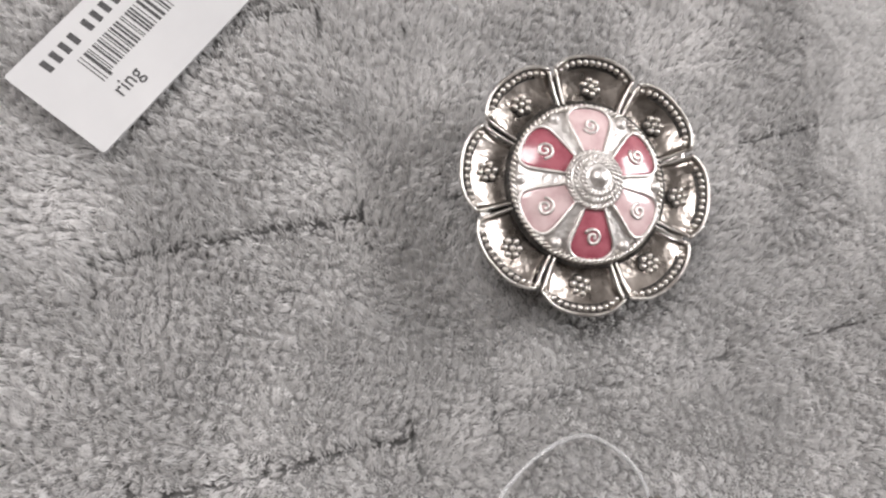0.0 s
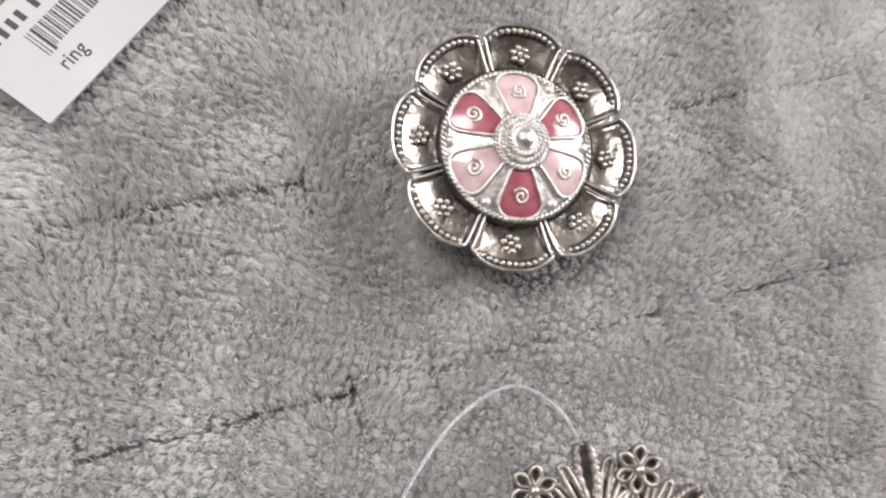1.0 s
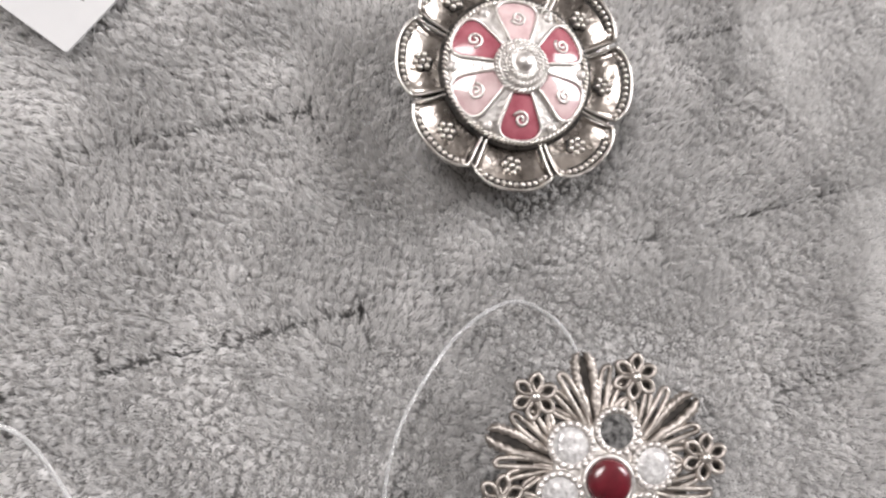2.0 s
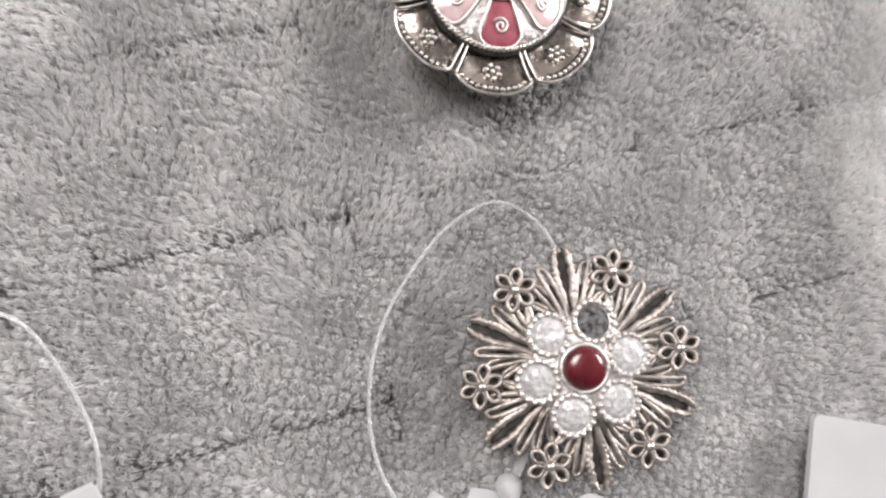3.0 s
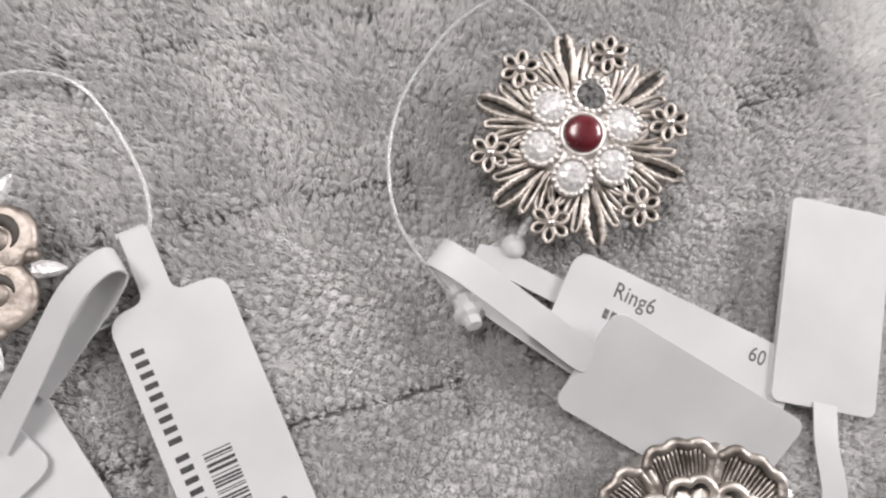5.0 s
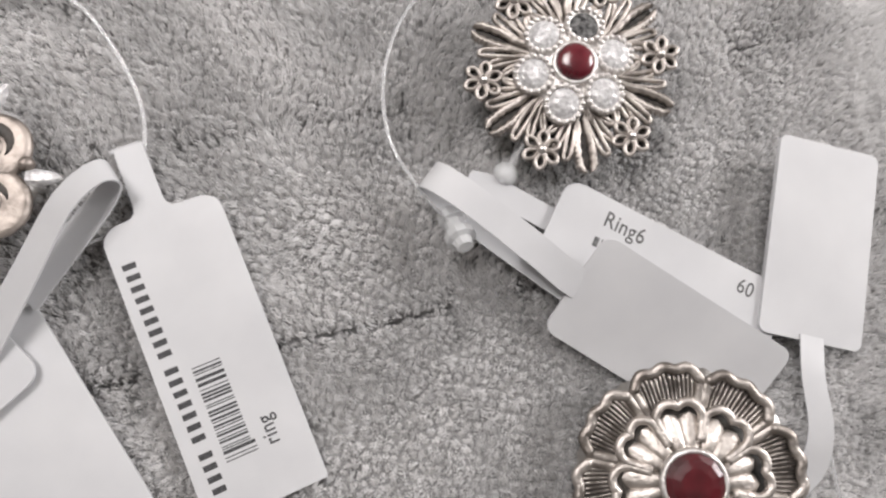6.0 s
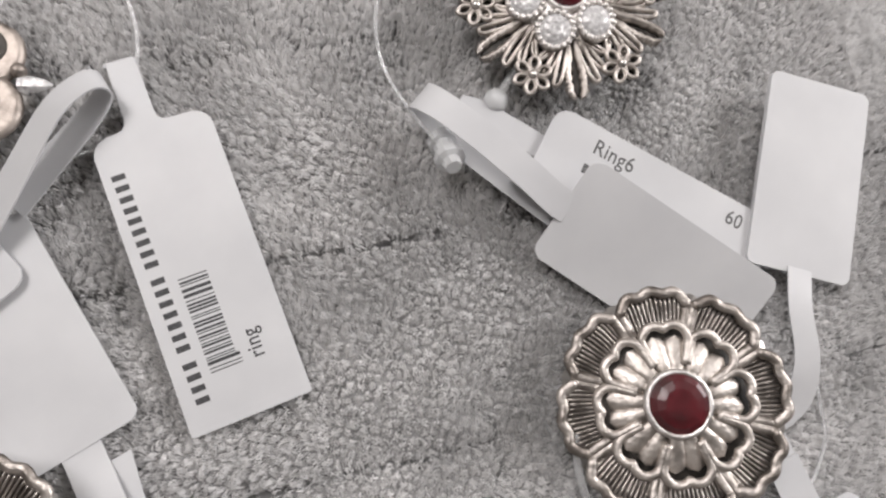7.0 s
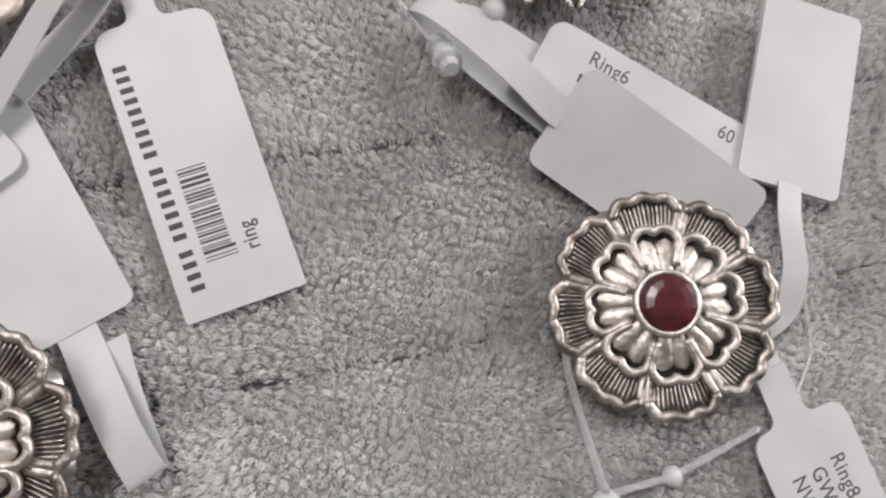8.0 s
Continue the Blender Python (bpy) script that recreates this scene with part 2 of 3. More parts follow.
    for e in bm.edges:
        if len(e.link_faces) == 2 and e.calc_face_angle() > 1.0:
            e.smooth = False


def rope(bm, r, z, thick, twists, seg=None):
    """A twisted wire ring: two strands wound round each other."""
    seg = seg or twists * 5
    for phase in (0, math.pi):
        pts = []
        for k in range(seg):
            a = 2 * math.pi * k / seg
            q = a * twists / 2 + phase
            pts.append(polar(r + 0.5 * thick * math.cos(q), math.degrees(a), z + 0.5 * thick * math.sin(q)))
        tube(bm, pts, thick * 0.55, 5, closed=True)


def shank(parent, r=8.6, z=-9.0):
    """The open ring band under a ring's head."""
    bm = bmesh.new()
    pts = [Vector((r * math.cos(a), 0, z + r * math.sin(a))) for a in (radians(d) for d in range(-255, 76, 10))]
    tube(bm, pts, 1.15, 8, flat=0.5)
    part("band", bm, SILVER, parent, "plain polished silver ring band")


def bead_at(mesh_of, parent, p):
    """One more bead on the first bead's mesh."""
    return again(mesh_of, parent, Matrix.Translation(Vector(p) * MM))


def first_bead(parent, p, r, mat, flat=1.0, seg=8):
    bm = bmesh.new()
    ball(bm, Vector((0, 0, 0)), r, flat, seg)
    return part("bead", bm, mat, parent, m=Matrix.Translation(Vector(p) * MM))


# ---- unseen room, made up to bounce light and be reflected in the silver ----
def wall(name, x0, x1, y0, y1, z0, z1, mat=WALLPAINT):
    bm = bmesh.new()
    block(bm, x0, x1, y0, y1, z0, z1)
    return tagged(part(name, bm, mat, smooth=False), kind="structure")


wall("floor", -1600, 1600, -1600, 1600, -1000, -950, COUNTER)
wall("ceiling", -1600, 1600, -1600, 1600, 1500, 1550)
wall("wall_south", -1600, 1600, -1450, -1350, -950, 1500)
wall("wall_west", -1500, -1400, -1350, 1350, -950, 1500)
wall("wall_north", -1600, 1600, 1350, 1450, -950, 1500)
# east wall with an opening made up for the assumed window lamp
bm = bmesh.new()
block(bm, 1400, 1500, -1350, 350, -950, 1500)
block(bm, 1400, 1500, 1250, 1350, -950, 1500)
block(bm, 1400, 1500, 350, 1250, -950, 500)
block(bm, 1400, 1500, 350, 1250, 1400, 1500)
tagged(part("wall_east", bm, WALLPAINT, smooth=False), kind="structure")
wall("counter", -700, 700, -700, 500, -950, -32, COUNTER)

# ---- the ring tray: foam with rows of slits, covered in plush ----
# every slit runs along the same way, with a short cross cut at each end
ROW = [(-45.0, 31.7), (-33.5, 8.2), (-22.5, -15.0), (-12.4, -36.2), (-0.4, -61.0), (12.2, -84.9), (24.4, -108.5)]
STEP, SLIT = Vector((35.8, 16.9)), Vector((27.0, 12.6))
# how far each slit has closed up, in mm: all along it, then (place along it, reach, more or less)
SHUT = {
    (0, 0): (0.2, [(28, 4, -0.2)]), (1, 0): (0.12, [(4, 3, 0.12), (26, 5, -0.05)]), (1, 1): (0.25, []), (1, 2): (0.2, [(4, 6, -0.05)]),
    (2, -1): (0.3, [(29, 2, -0.3)]), (2, 0): (0.16, [(2, 5, -0.1), (14, 4, 0.12), (28, 4, -0.05)]), (2, 1): (1.2, [(29, 1.8, -1.3)]), (2, 2): (0.28, [(4, 6, -0.2)]),
    (3, 0): (0.32, [(4, 6, -0.22)]), (3, 1): (0.5, []), (3, 2): (0.5, [(1, 3, -0.3)]), (4, 0): (0.1, [(23.2, 1.2, -0.22), (28, 3.2, 0.4)]), (5, 0): (0.4, [(1.5, 2.2, -0.9)]), (5, 1): (0.4, []),
}
SLITS = [(Vector(r) + STEP * j, Vector(r) + STEP * j + SLIT, SHUT.get((i, j), (0.25, []))) for i, r in enumerate(ROW) for j in range(-1, 4)]
ALONG = SLIT.normalized()
CROSS = Vector((-ALONG.y, ALONG.x))


def slit_distance(x, y):
    """Distance in mm from the nearest slit, the side of it, and from the nearest cross cut."""
    best, side, cross = np.full(x.shape, 99.0), np.zeros(x.shape), np.full(x.shape, 99.0)
    for a, b, (shut, places) in SLITS:
        s = (x - a.x) * ALONG.x + (y - a.y) * ALONG.y
        d = (x - a.x) * CROSS.x + (y - a.y) * CROSS.y + 0.14 * np.sin(s * 0.4 + a.x) + 0.06 * np.sin(s * 1.7 + a.y)
        over = np.maximum(np.maximum(-s, s - SLIT.length), 0)
        dist = np.hypot(d, over) + 0.42 * shut - 0.04
        for c, reach, more in places:
            dist = dist + 0.42 * more * np.exp(-((s - c) / reach) ** 2)
        near = dist < best
        best, side = np.where(near, dist, best), np.where(near, np.sign(d), side)
        for e, lo, hi in ((0.0, -5.5, 2.5), (SLIT.length, -4.5, 1.8)):
            out = np.maximum(np.maximum(lo - d, d - hi), 0)
            cross = np.minimum(cross, np.hypot(s - e + 0.2 * np.sin(d * 1.3 + a.y), out) + (0.12 if e == 0 else -0.03))
    return best, side, cross


def waves(x, y, size, seed, octaves=2):
    """Smooth value noise between about -1 and 1, for arrays."""
    out, amp = np.zeros(x.shape), 1.0
    for o in range(octaves):
        rng = np.random.RandomState(seed + 17 * o)
        table = rng.uniform(-1, 1, (512, 512))
        u, v = x / size + 200.0, y / size + 200.0
        i, j = np.floor(u).astype(int), np.floor(v).astype(int)
        f, g = u - i, v - j
        f, g = f * f * (3 - 2 * f), g * g * (3 - 2 * g)
        i0, i1, j0, j1 = i % 512, (i + 1) % 512, j % 512, (j + 1) % 512
        out += amp * ((table[i0, j0] * (1 - f) + table[i1, j0] * f) * (1 - g) + (table[i0, j1] * (1 - f) + table[i1, j1] * f) * g)
        amp, size = amp * 0.5, size * 0.5
    return out


def swell(x, y):
    """The cushion's height: a gentle roll, dipping to the slits."""
    d, side, c = slit_distance(x, y)
    return 0.35 * waves(x, y, 16.0, 3) - 0.55 * np.exp(-np.maximum(d, 0) / 1.6) - 0.3 * np.exp(-c / 1.3), d, side, c


def mesh_from(name, verts, faces, mat, smooth=True):
    me = bpy.data.meshes.new(name)
    k = faces.shape[1]
    me.vertices.add(len(verts))
    me.vertices.foreach_set("co", (verts * MM).astype(np.float32).ravel())
    me.loops.add(faces.size)
    me.loops.foreach_set("vertex_index", faces.astype(np.int32).ravel())
    me.polygons.add(len(faces))
    me.polygons.foreach_set("loop_start", np.arange(0, faces.size, k, dtype=np.int32))
    me.polygons.foreach_set("loop_total", np.full(len(faces), k, dtype=np.int32))
    me.update(calc_edges=True)
    me.validate()
    me.materials.append(mat)
    if smooth:
        me.shade_smooth()
    return new(name, me)


# the strip of the tray that the camera passes over lies along these two ways
UWAY, VWAY = Vector((0.945, 0.326)), Vector((-0.326, 0.945))
U0, U1, V0, V1 = -50.0, 94.0, -116.0, 56.0
PILE = 1.3


def plan(u, v):
    return u * UWAY.x + v * VWAY.x, u * UWAY.y + v * VWAY.y


tray = thing("ring_tray", at(0, 0, -32), "grey plush foam ring tray with rows of slits", "ring tray")
tray["kind"] = "structure"
nu, nv = 288, 344
gu, gv = np.meshgrid(np.linspace(U0, U1, nu + 1), np.linspace(V0, V1, nv + 1), indexing="ij")
gx, gy = plan(gu, gv)
gz, gd, gs, gc = swell(gx, gy)
gz = gz - PILE - 3.0 * np.exp(-(np.maximum(gd, 0) / 0.45) ** 2) - 2.0 * np.exp(-(gc / 0.4) ** 2)
idx = np.arange((nu + 1) * (nv + 1)).reshape(nu + 1, nv + 1)
quads = np.stack([idx[:-1, :-1], idx[1:, :-1], idx[1:, 1:], idx[:-1, 1:]], -1).reshape(-1, 4)
backing = mesh_from("backing", np.stack([gx, gy, gz + 32], -1).reshape(-1, 3), quads, BACKING)
backing.parent = tray
bm = bmesh.new()
block(bm, -185, 225, -235, 185, 0.5, 24.5)
part("tray_body", bm, BACKING, tray, smooth=False)

# the pile: small tufts of leaning fibres
rng = np.random.RandomState(11)
DENSITY = 29.0
count = int((U1 - U0) * (V1 - V0) * DENSITY)
pu, pv = rng.uniform(U0, U1, count), rng.uniform(V0, V1, count)
x, y = plan(pu, pv)
cell = 1.15
ci, cj = np.floor(x / cell).astype(int), np.floor(y / cell).astype(int)
jit = np.random.RandomState(5).uniform(0.1, 0.9, (256, 256, 2))
gen = np.random.RandomState(6).uniform(-1, 1, (256, 256, 3))
best = np.full(count, 1e9)
cx, cy, lean = np.zeros(count), np.zeros(count), np.zeros((count, 3))
for di in (-1, 0, 1):
    for dj in (-1, 0, 1):
        a, b = ci + di, cj + dj
        q = jit[a % 256, b % 256]
        tx, ty = (a + q[:, 0]) * cell, (b + q[:, 1]) * cell
        d2 = (tx - x) ** 2 + (ty - y) ** 2
        near = d2 < best
        best, cx, cy = np.where(near, d2, best), np.where(near, tx, cx), np.where(near, ty, cy)
        lean[near] = gen[a % 256, b % 256][near]
z, sd, side, cd = swell(x, y)
keep = (sd > 0.1 + 0.16 * rng.rand(count)) & (cd > 0.12 + 0.18 * rng.rand(count))
x, y, z, cx, cy, lean, sd, side, cd = (q[keep] for q in (x, y, z, cx, cy, lean, sd, side, cd))
count = len(x)
flow = waves(x, y, 13.0, 21) * 1.3 + 2.4
tall = PILE * (0.87 + 0.27 * lean[:, 2] + 0.2 * rng.rand(count) + 0.12 * waves(x, y, 5.0, 31))
push = 0.42 + 0.25 * waves(x, y, 9.0, 41)
gather = 0.6 + 0.3 * waves(x, y, 2.6, 61)
lx = push * np.cos(flow) + 0.36 * lean[:, 0] + gather * (cx - x) + 0.24 * rng.randn(count)
ly = push * np.sin(flow) + 0.36 * lean[:, 1] + gather * (cy - y) + 0.24 * rng.randn(count)
toward = np.exp(-(sd / 0.8) ** 2) * 0.25 * side
lx, ly = lx + toward * CROSS.x, ly + toward * CROSS.y
base = z - PILE - 0.1
wide = 0.04 + 0.035 * rng.rand(count)
spin = np.arctan2(ly, lx) + np.pi / 2 + 0.8 * rng.randn(count)
wx, wy = np.cos(spin) * wide, np.sin(spin) * wide
hgt = tall * (1.0 - 0.2 * np.minimum(np.hypot(lx, ly), 1.8))
root = np.stack([x, y, base], -1)
mid = np.stack([x + 0.4 * lx, y + 0.4 * ly, base + 0.72 * hgt], -1)
tip = np.stack([x + lx, y + ly, base + hgt], -1)
w = np.stack([wx, wy, 0 * wx], -1)
verts = np.stack([root - w, root + w, mid + w, mid - w, tip], 1).reshape(-1, 3)
verts[:, 2] += 32
k5 = np.arange(count)[:, None] * 5
faces = np.concatenate([k5 + [0, 1, 2], k5 + [0, 2, 3], k5 + [3, 2, 4]], 0)
pile = mesh_from("pile", verts, faces, PLUSH)
pile.parent = tray
tagged(pile, "short tufted grey plush pile", kind="stuff")


# ---- ring with enamelled flower dome ----
def enamel_flower_ring(m, label):
    ring = thing("enamel_flower_ring", m, label, "ring", "rings on the tray")

    def outer(a):
        return 14.8 - 1.35 * abs(a / 21.5) ** 3.0

    def face(r, a):
        s = (r - 7.5) / 7.0
        return -0.15 + 0.95 * s * s + 0.35 * (a / 20) ** 2 * (1 - s) - 0.75 * math.sin(math.pi * min(1, max(0, s)))

    bm = bmesh.new()
    lathe(bm, [(3, -3.4), (9, -2.9), (13.4, -1.6), (14.4, -0.1), (13.9, -0.3), (12.5, -1.3), (8, -2.2)], 96, lambda d: outer(((d + 22.5) % 45) - 22.5) / 14.75)
    part("back_plate", bm, SILVER, ring, "polished silver underside")
    bm = bmesh.new()
    sheet(bm, lambda u, v: polar(7.2 + u * (outer(40 * v - 20) - 7.3), 40 * v - 20, face(7.2 + u * 7.3, 40 * v - 20)), 10, 12, 0.35)
    petal = part("petal", bm, TONED_DIM, ring, "toned silver petal with dark reflections painted in")
    bm = bmesh.new()
    line = [polar(outer(a) - 0.12, a, face(14.3, a) + 0.18) for a in range(-21, 22, 2)]
    tube(bm, line, 0.2, 8)
    part("rim", bm, SILVER, petal, "polished silver rim")
    bm = bmesh.new()
    sheet(bm, lambda u, v: polar(outer(39 * v - 19.5) - 1.35 + 1.1 * u, 39 * v - 19.5, face(outer(39 * v - 19.5) - 1.35 + 1.1 * u, 39 * v - 19.5) + 0.06), 4, 16)
    part("bead_groove", bm, OXIDE_SHADE, petal, "blackened groove")
    for i in range(12):
        a = -17.6 + 3.2 * i
        p = polar(outer(a) - 0.82, a, face(outer(a) - 0.8, a) + 0.18)
        bead = first_bead(petal, p, 0.37, SILVER, 0.95) if i == 0 else bead_at(bead, petal, p)
    bm = bmesh.new()
    lathe(bm, [(1.3, 0.0), (1.25, 0.06), (0.1, 0.07)], 16, lambda d: 1 + 0.1 * math.cos(radians(6 * (d - 15))))
    part("cluster_ground", bm, OXIDE_SHADE, petal, "blackened ground", m=at(11.5, 0, face(11.5, 0) + 0.02))
    c = Vector((11.5, 0, face(11.5, 0) + 0.25))
    bead = first_bead(petal, c + Vector((0, 0, 0.1)), 0.42, SILVER)
    for i in range(6):
        bead_at(bead, petal, c + polar(0.84, 60 * i + 15, 0))
    for k in range(1, 8):
        again(petal, ring, turn(45 * k))
    bm = bmesh.new()
    for off in (-0.36, 0.36):
        tube(bm, [Vector((8.6 + 0.72 * i, off * (0.8 + 0.06 * i), 0.02 * i * i - 0.05 * i + 0.1)) for i in range(8)], 0.2, 6)
    bar = part("divider", bm, SILVER, ring, "pair of silver ridges", m=turn(22.5))
    for k in range(1, 8):
        again(bar, ring, turn(22.5 + 45 * k))
    bm = bmesh.new()
    lathe(bm, [(7.2, -0.6), (9.55, -0.3), (9.65, 0.12), (9.0, 0.4), (7.0, 0.4)], 48)
    part("dome_ground", bm, OXIDE_SHADE, ring, "blackened groove round the dome")
    bm = bmesh.new()
    rope(bm, 8.8, 0.4, 0.4, 92)
    part("rope_rim", bm, SILVER, ring, "twisted silver wire rim")

    def dome(r):
        return 0.3 + 1.6 * (1 - (r / 8.8) ** 2)

    bm = bmesh.new()
    lathe(bm, [(8.65, 0.0)] + [(8.65 - 0.9 * i, dome(8.65 - 0.9 * i)) for i in range(10)], 48)
    part("dome", bm, SATIN, ring, "pale satin silver dome")

    def leaf(u):
        """Half width of an enamel petal along its length."""
        return (1.15 + 2.2 * u) * math.sqrt(max(0.0, 1 - max(0.0, (u - 0.5) / 0.5) ** 2.6)) + 0.02

    def spot(u, v):
        r = 3.1 + 5.65 * u
        y = leaf(u) * v
        d = math.hypot(r, y)
        puff = 0.12 * math.sin(math.pi * min(1, u * 0.95 + 0.05)) * (1 - v * v)
        return Vector((r, y, dome(min(d, 8.7)) + 0.12 + puff))

    for k in range(6):
        deep = k % 2 == 0
        bm = bmesh.new()
        sheet(bm, lambda u, v: spot(u, 2 * v - 1), 14, 10, 0.1)
        enamel = part("enamel_petal", bm, ROSE if deep else PINK, ring, "deep rose enamel petal" if deep else "pale pink enamel petal", m=turn(34 + 60 * k))
        bm = bmesh.new()
        edge = [spot(1 - (1 - i / 16) ** 2, 1) for i in range(16)] + [spot(1, 0)] + [spot(1 - (i / 16) ** 2, -1) for i in range(1, 17)] + [spot(0, 0)]
        tube(bm, [q + Vector((0, 0, 0.12)) for q in edge], 0.21, 6, closed=True)
        part("wire_outline", bm, SATIN, enamel, "raised silver wire outline")
        bm = bmesh.new()
        flip = 1 if k in (0, 1, 2, 5) else -1
        curl = []
        for i in range(21):
            a, r = i * 0.5, 1.0 - 0.042 * i
            q = Vector((6.3 + r * math.cos(a + 2), flip * r * math.sin(a + 2), 0))
            curl.append(Vector((q.x, q.y, dome(q.length) + 0.3)))
        tube(bm, curl, 0.19, 6)
        part("wire_spiral", bm, SATIN, enamel, "small silver wire spiral")
    for k in range(6):
        p = polar(8.0, 64 + 60 * k, dome(8.0))
        granule = first_bead(ring, p, 0.72, SATIN, 0.7, 10) if k == 0 else bead_at(granule, ring, p)
    bm = bmesh.new()
    lathe(bm, [(3.3, 1.2), (3.3, 2.0), (2.85, 2.3), (2.3, 2.55), (2.1, 2.85), (1.5, 3.1), (1.2, 3.25)], 32)
    boss = part("boss", bm, SATIN, ring, "stepped silver centre boss")
    for r, z, twists in ((3.05, 2.15, 38), (2.4, 2.6, 30), (1.75, 3.0, 22)):
        bm = bmesh.new()
        rope(bm, r, z, 0.34, twists)
        part("rope_coil", bm, SATIN, boss)
    bm = bmesh.new()
    ball(bm, Vector((0, 0, 3.2)), 1.15, 0.75, 16)
    part("boss_tip", bm, SATIN, boss)
    shank(ring)
    return ring


enamel_flower_ring(at(16.9, 29.0, 4.9, 0, 0, -22) @ pose(0, 0, 0, 0, 4.0, 0) @ turn(30), "oxidised silver flower ring with a pink enamel dome on grey plush")


# ---- openwork ring with leaf fans and a red stone ----
def loop_points(length, half, z0, z1, start=0.0, n=9, bend=0.0):
    """A narrow closed loop that widens towards its tip."""
    pts = []
    for i in range(n):
        u = i / (n - 1)
        pts.append(Vector((start + length * u, half * (0.12 + 0.88 * math.sin(min(1, u * 1.05) * math.pi * 0.72) ** 1.3), z0 + (z1 - z0) * u)))
    pts.append(Vector((start + length + 0.55 * half, 0, z1)))
    pts = pts + [Vector((p.x, -p.y, p.z)) for p in reversed(pts[:-1])]
    return [Vector((p.x, p.y + bend * ((p.x - start) / length) ** 2, p.z)) for p in pts]


def brilliant(bm, r, z):
    """A cut stone: girdle, a zigzag of crown facets and a flat table."""
    girdle = [bm.verts.new(polar(r, 22.5 * i, z + 0.25)) for i in range(16)]
    crown = [bm.verts.new(polar(r * (0.74 if i % 2 else 0.8), 22.5 * i, z + (0.62 if i % 2 else 0.5))) for i in range(16)]
    table = [bm.verts.new(polar(r * 0.46, 45 * i + 22.5, z + 0.78)) for i in range(8)]
    middle = bm.verts.new((0.1, 0.05, z + 0.72))
    foot = [bm.verts.new(polar(r, 22.5 * i, z)) for i in range(16)]
    for i in range(16):
        j = (i + 1) % 16
        bm.faces.new((foot[i], foot[j], girdle[j], girdle[i]))
        bm.faces.new((girdle[i], girdle[j], crown[i]))
        bm.faces.new((girdle[j], crown[j], crown[i]))
    for i in range(8):
        a, o, c, e = 2 * i, 2 * i + 1, (2 * i + 2) % 16, (i + 1) % 8
        bm.faces.new((crown[a], crown[o], table[i]))
        bm.faces.new((crown[o], crown[c], table[i]))
        bm.faces.new((crown[c], table[e], table[i]))
        bm.faces.new((table[i], table[e], middle))
    bm.faces.new(foot[::-1])


def leaf_fan_ring(m, label):
    ring = thing("leaf_fan_ring", m, label, "ring", "rings on the tray")
    # back coloured black for the shade between fans and flowers
    bm = bmesh.new()
    lathe(bm, [(3, -2.6), (8.5, -1.9), (9.2, -1.2), (8.5, -0.8)], 40)
    part("back_plate", bm, OXIDE_SHADE, ring, "dark silver back")
    # dark sheet stands in for shade in the gaps between leaves
    bm = bmesh.new()
    sheet(bm, lambda u, v: polar(5 + (5.6 - 2.6 * abs(2 * v - 1) ** 1.5) * u, (v - 0.5) * (56 - 10 * u), -0.75 - 0.2 * u), 6, 12, 0.3)
    fan = part("leaf_fan", bm, OXIDE_SHADE, ring, "fan of ridged silver leaves over painted gap shade")
    # the middle leaf: two notched flanges round a dark slot
    for s in (-1, 1):
        bm = bmesh.new()

        def flange(u, v, s=s):
            r = 5.6 + 8.3 * u
            inner = 0.07 + 0.42 * max(0.0, math.sin(math.pi * min(1.0, max(0.0, (u - 0.34) / 0.68)))) ** 0.7 * (1 + 0.2 * math.sin(u * 46))
            out = (0.42 + 0.98 * math.sin(math.pi * min(1.0, 0.06 + u * 0.62))) * math.sqrt(max(0.0, 1 - max(0.0, (u - 0.86) / 0.14) ** 2)) + 0.05
            out = max(inner + 0.05, out + 0.11 * math.sin(u * 80))
            return Vector((r, s * (inner + (out - inner) * v), 0.15 + 0.55 * math.sin(math.pi * (0.12 + 0.76 * v)) - 0.3 * u))
        sheet(bm, flange, 60, 6, 0.55)
        part("notched_leaf", bm, PALE, fan, "notched silver leaf beside a dark slot")
    # black sheet under the slot paints its depth as shade
    bm = bmesh.new()
    sheet(bm, lambda u, v: Vector((8.2 + 5.2 * u, (v - 0.5) * 1.7 * math.sin(math.pi * (0.12 + 0.74 * u)), -0.4)), 8, 3, 0.25)
    part("leaf_heart", bm, OXIDE_SHADE, fan, "dark sheet painting shade in the slot")
    for r, a, wide, lift in ((11.8, 12.5, 0.5, 0.1), (10.5, 20.0, 0.48, -0.05), (8.9, 27.5, 0.44, -0.15)):
        for s in (-1, 1):
            end = polar(r, a)
            root = Vector((5.6, 0.35 + a * 0.035, 0))

            def rib(u, off, s=s, end=end, root=root, wide=wide, lift=lift):
                c = root.lerp(end, u)
                c.y = root.y + (end.y - root.y) * u ** 1.35
                half = off * wide * (0.35 + 0.65 * math.sin(math.pi * min(1.0, 0.1 + 0.62 * u)))
                return Vector((c.x, s * (c.y + half), 0.25 + lift - 0.4 * u))
            bm = bmesh.new()
            line = [rib(i / 8, 1) for i in range(9)] + [rib(1.05, 0)] + [rib(1 - i / 8, -1) for i in range(9)]
            tube(bm, smooth_line(line, 3), 0.34, 6, flat=1.3)
            part("side_leaf", bm, PALE, fan)
    fan.matrix_basis = turn(50)
    for k in range(1, 6):
        again(fan, ring, turn(50 + 60 * k))
    # dark disc paints the shade inside the flower's wire loops
    bm = bmesh.new()
    lathe(bm, [(2.2, -0.5), (2.25, -0.3), (1.2, -0.25)], 24, lambda d: 1.0 + 0.07 * math.cos(radians(6 * (d - 12))))
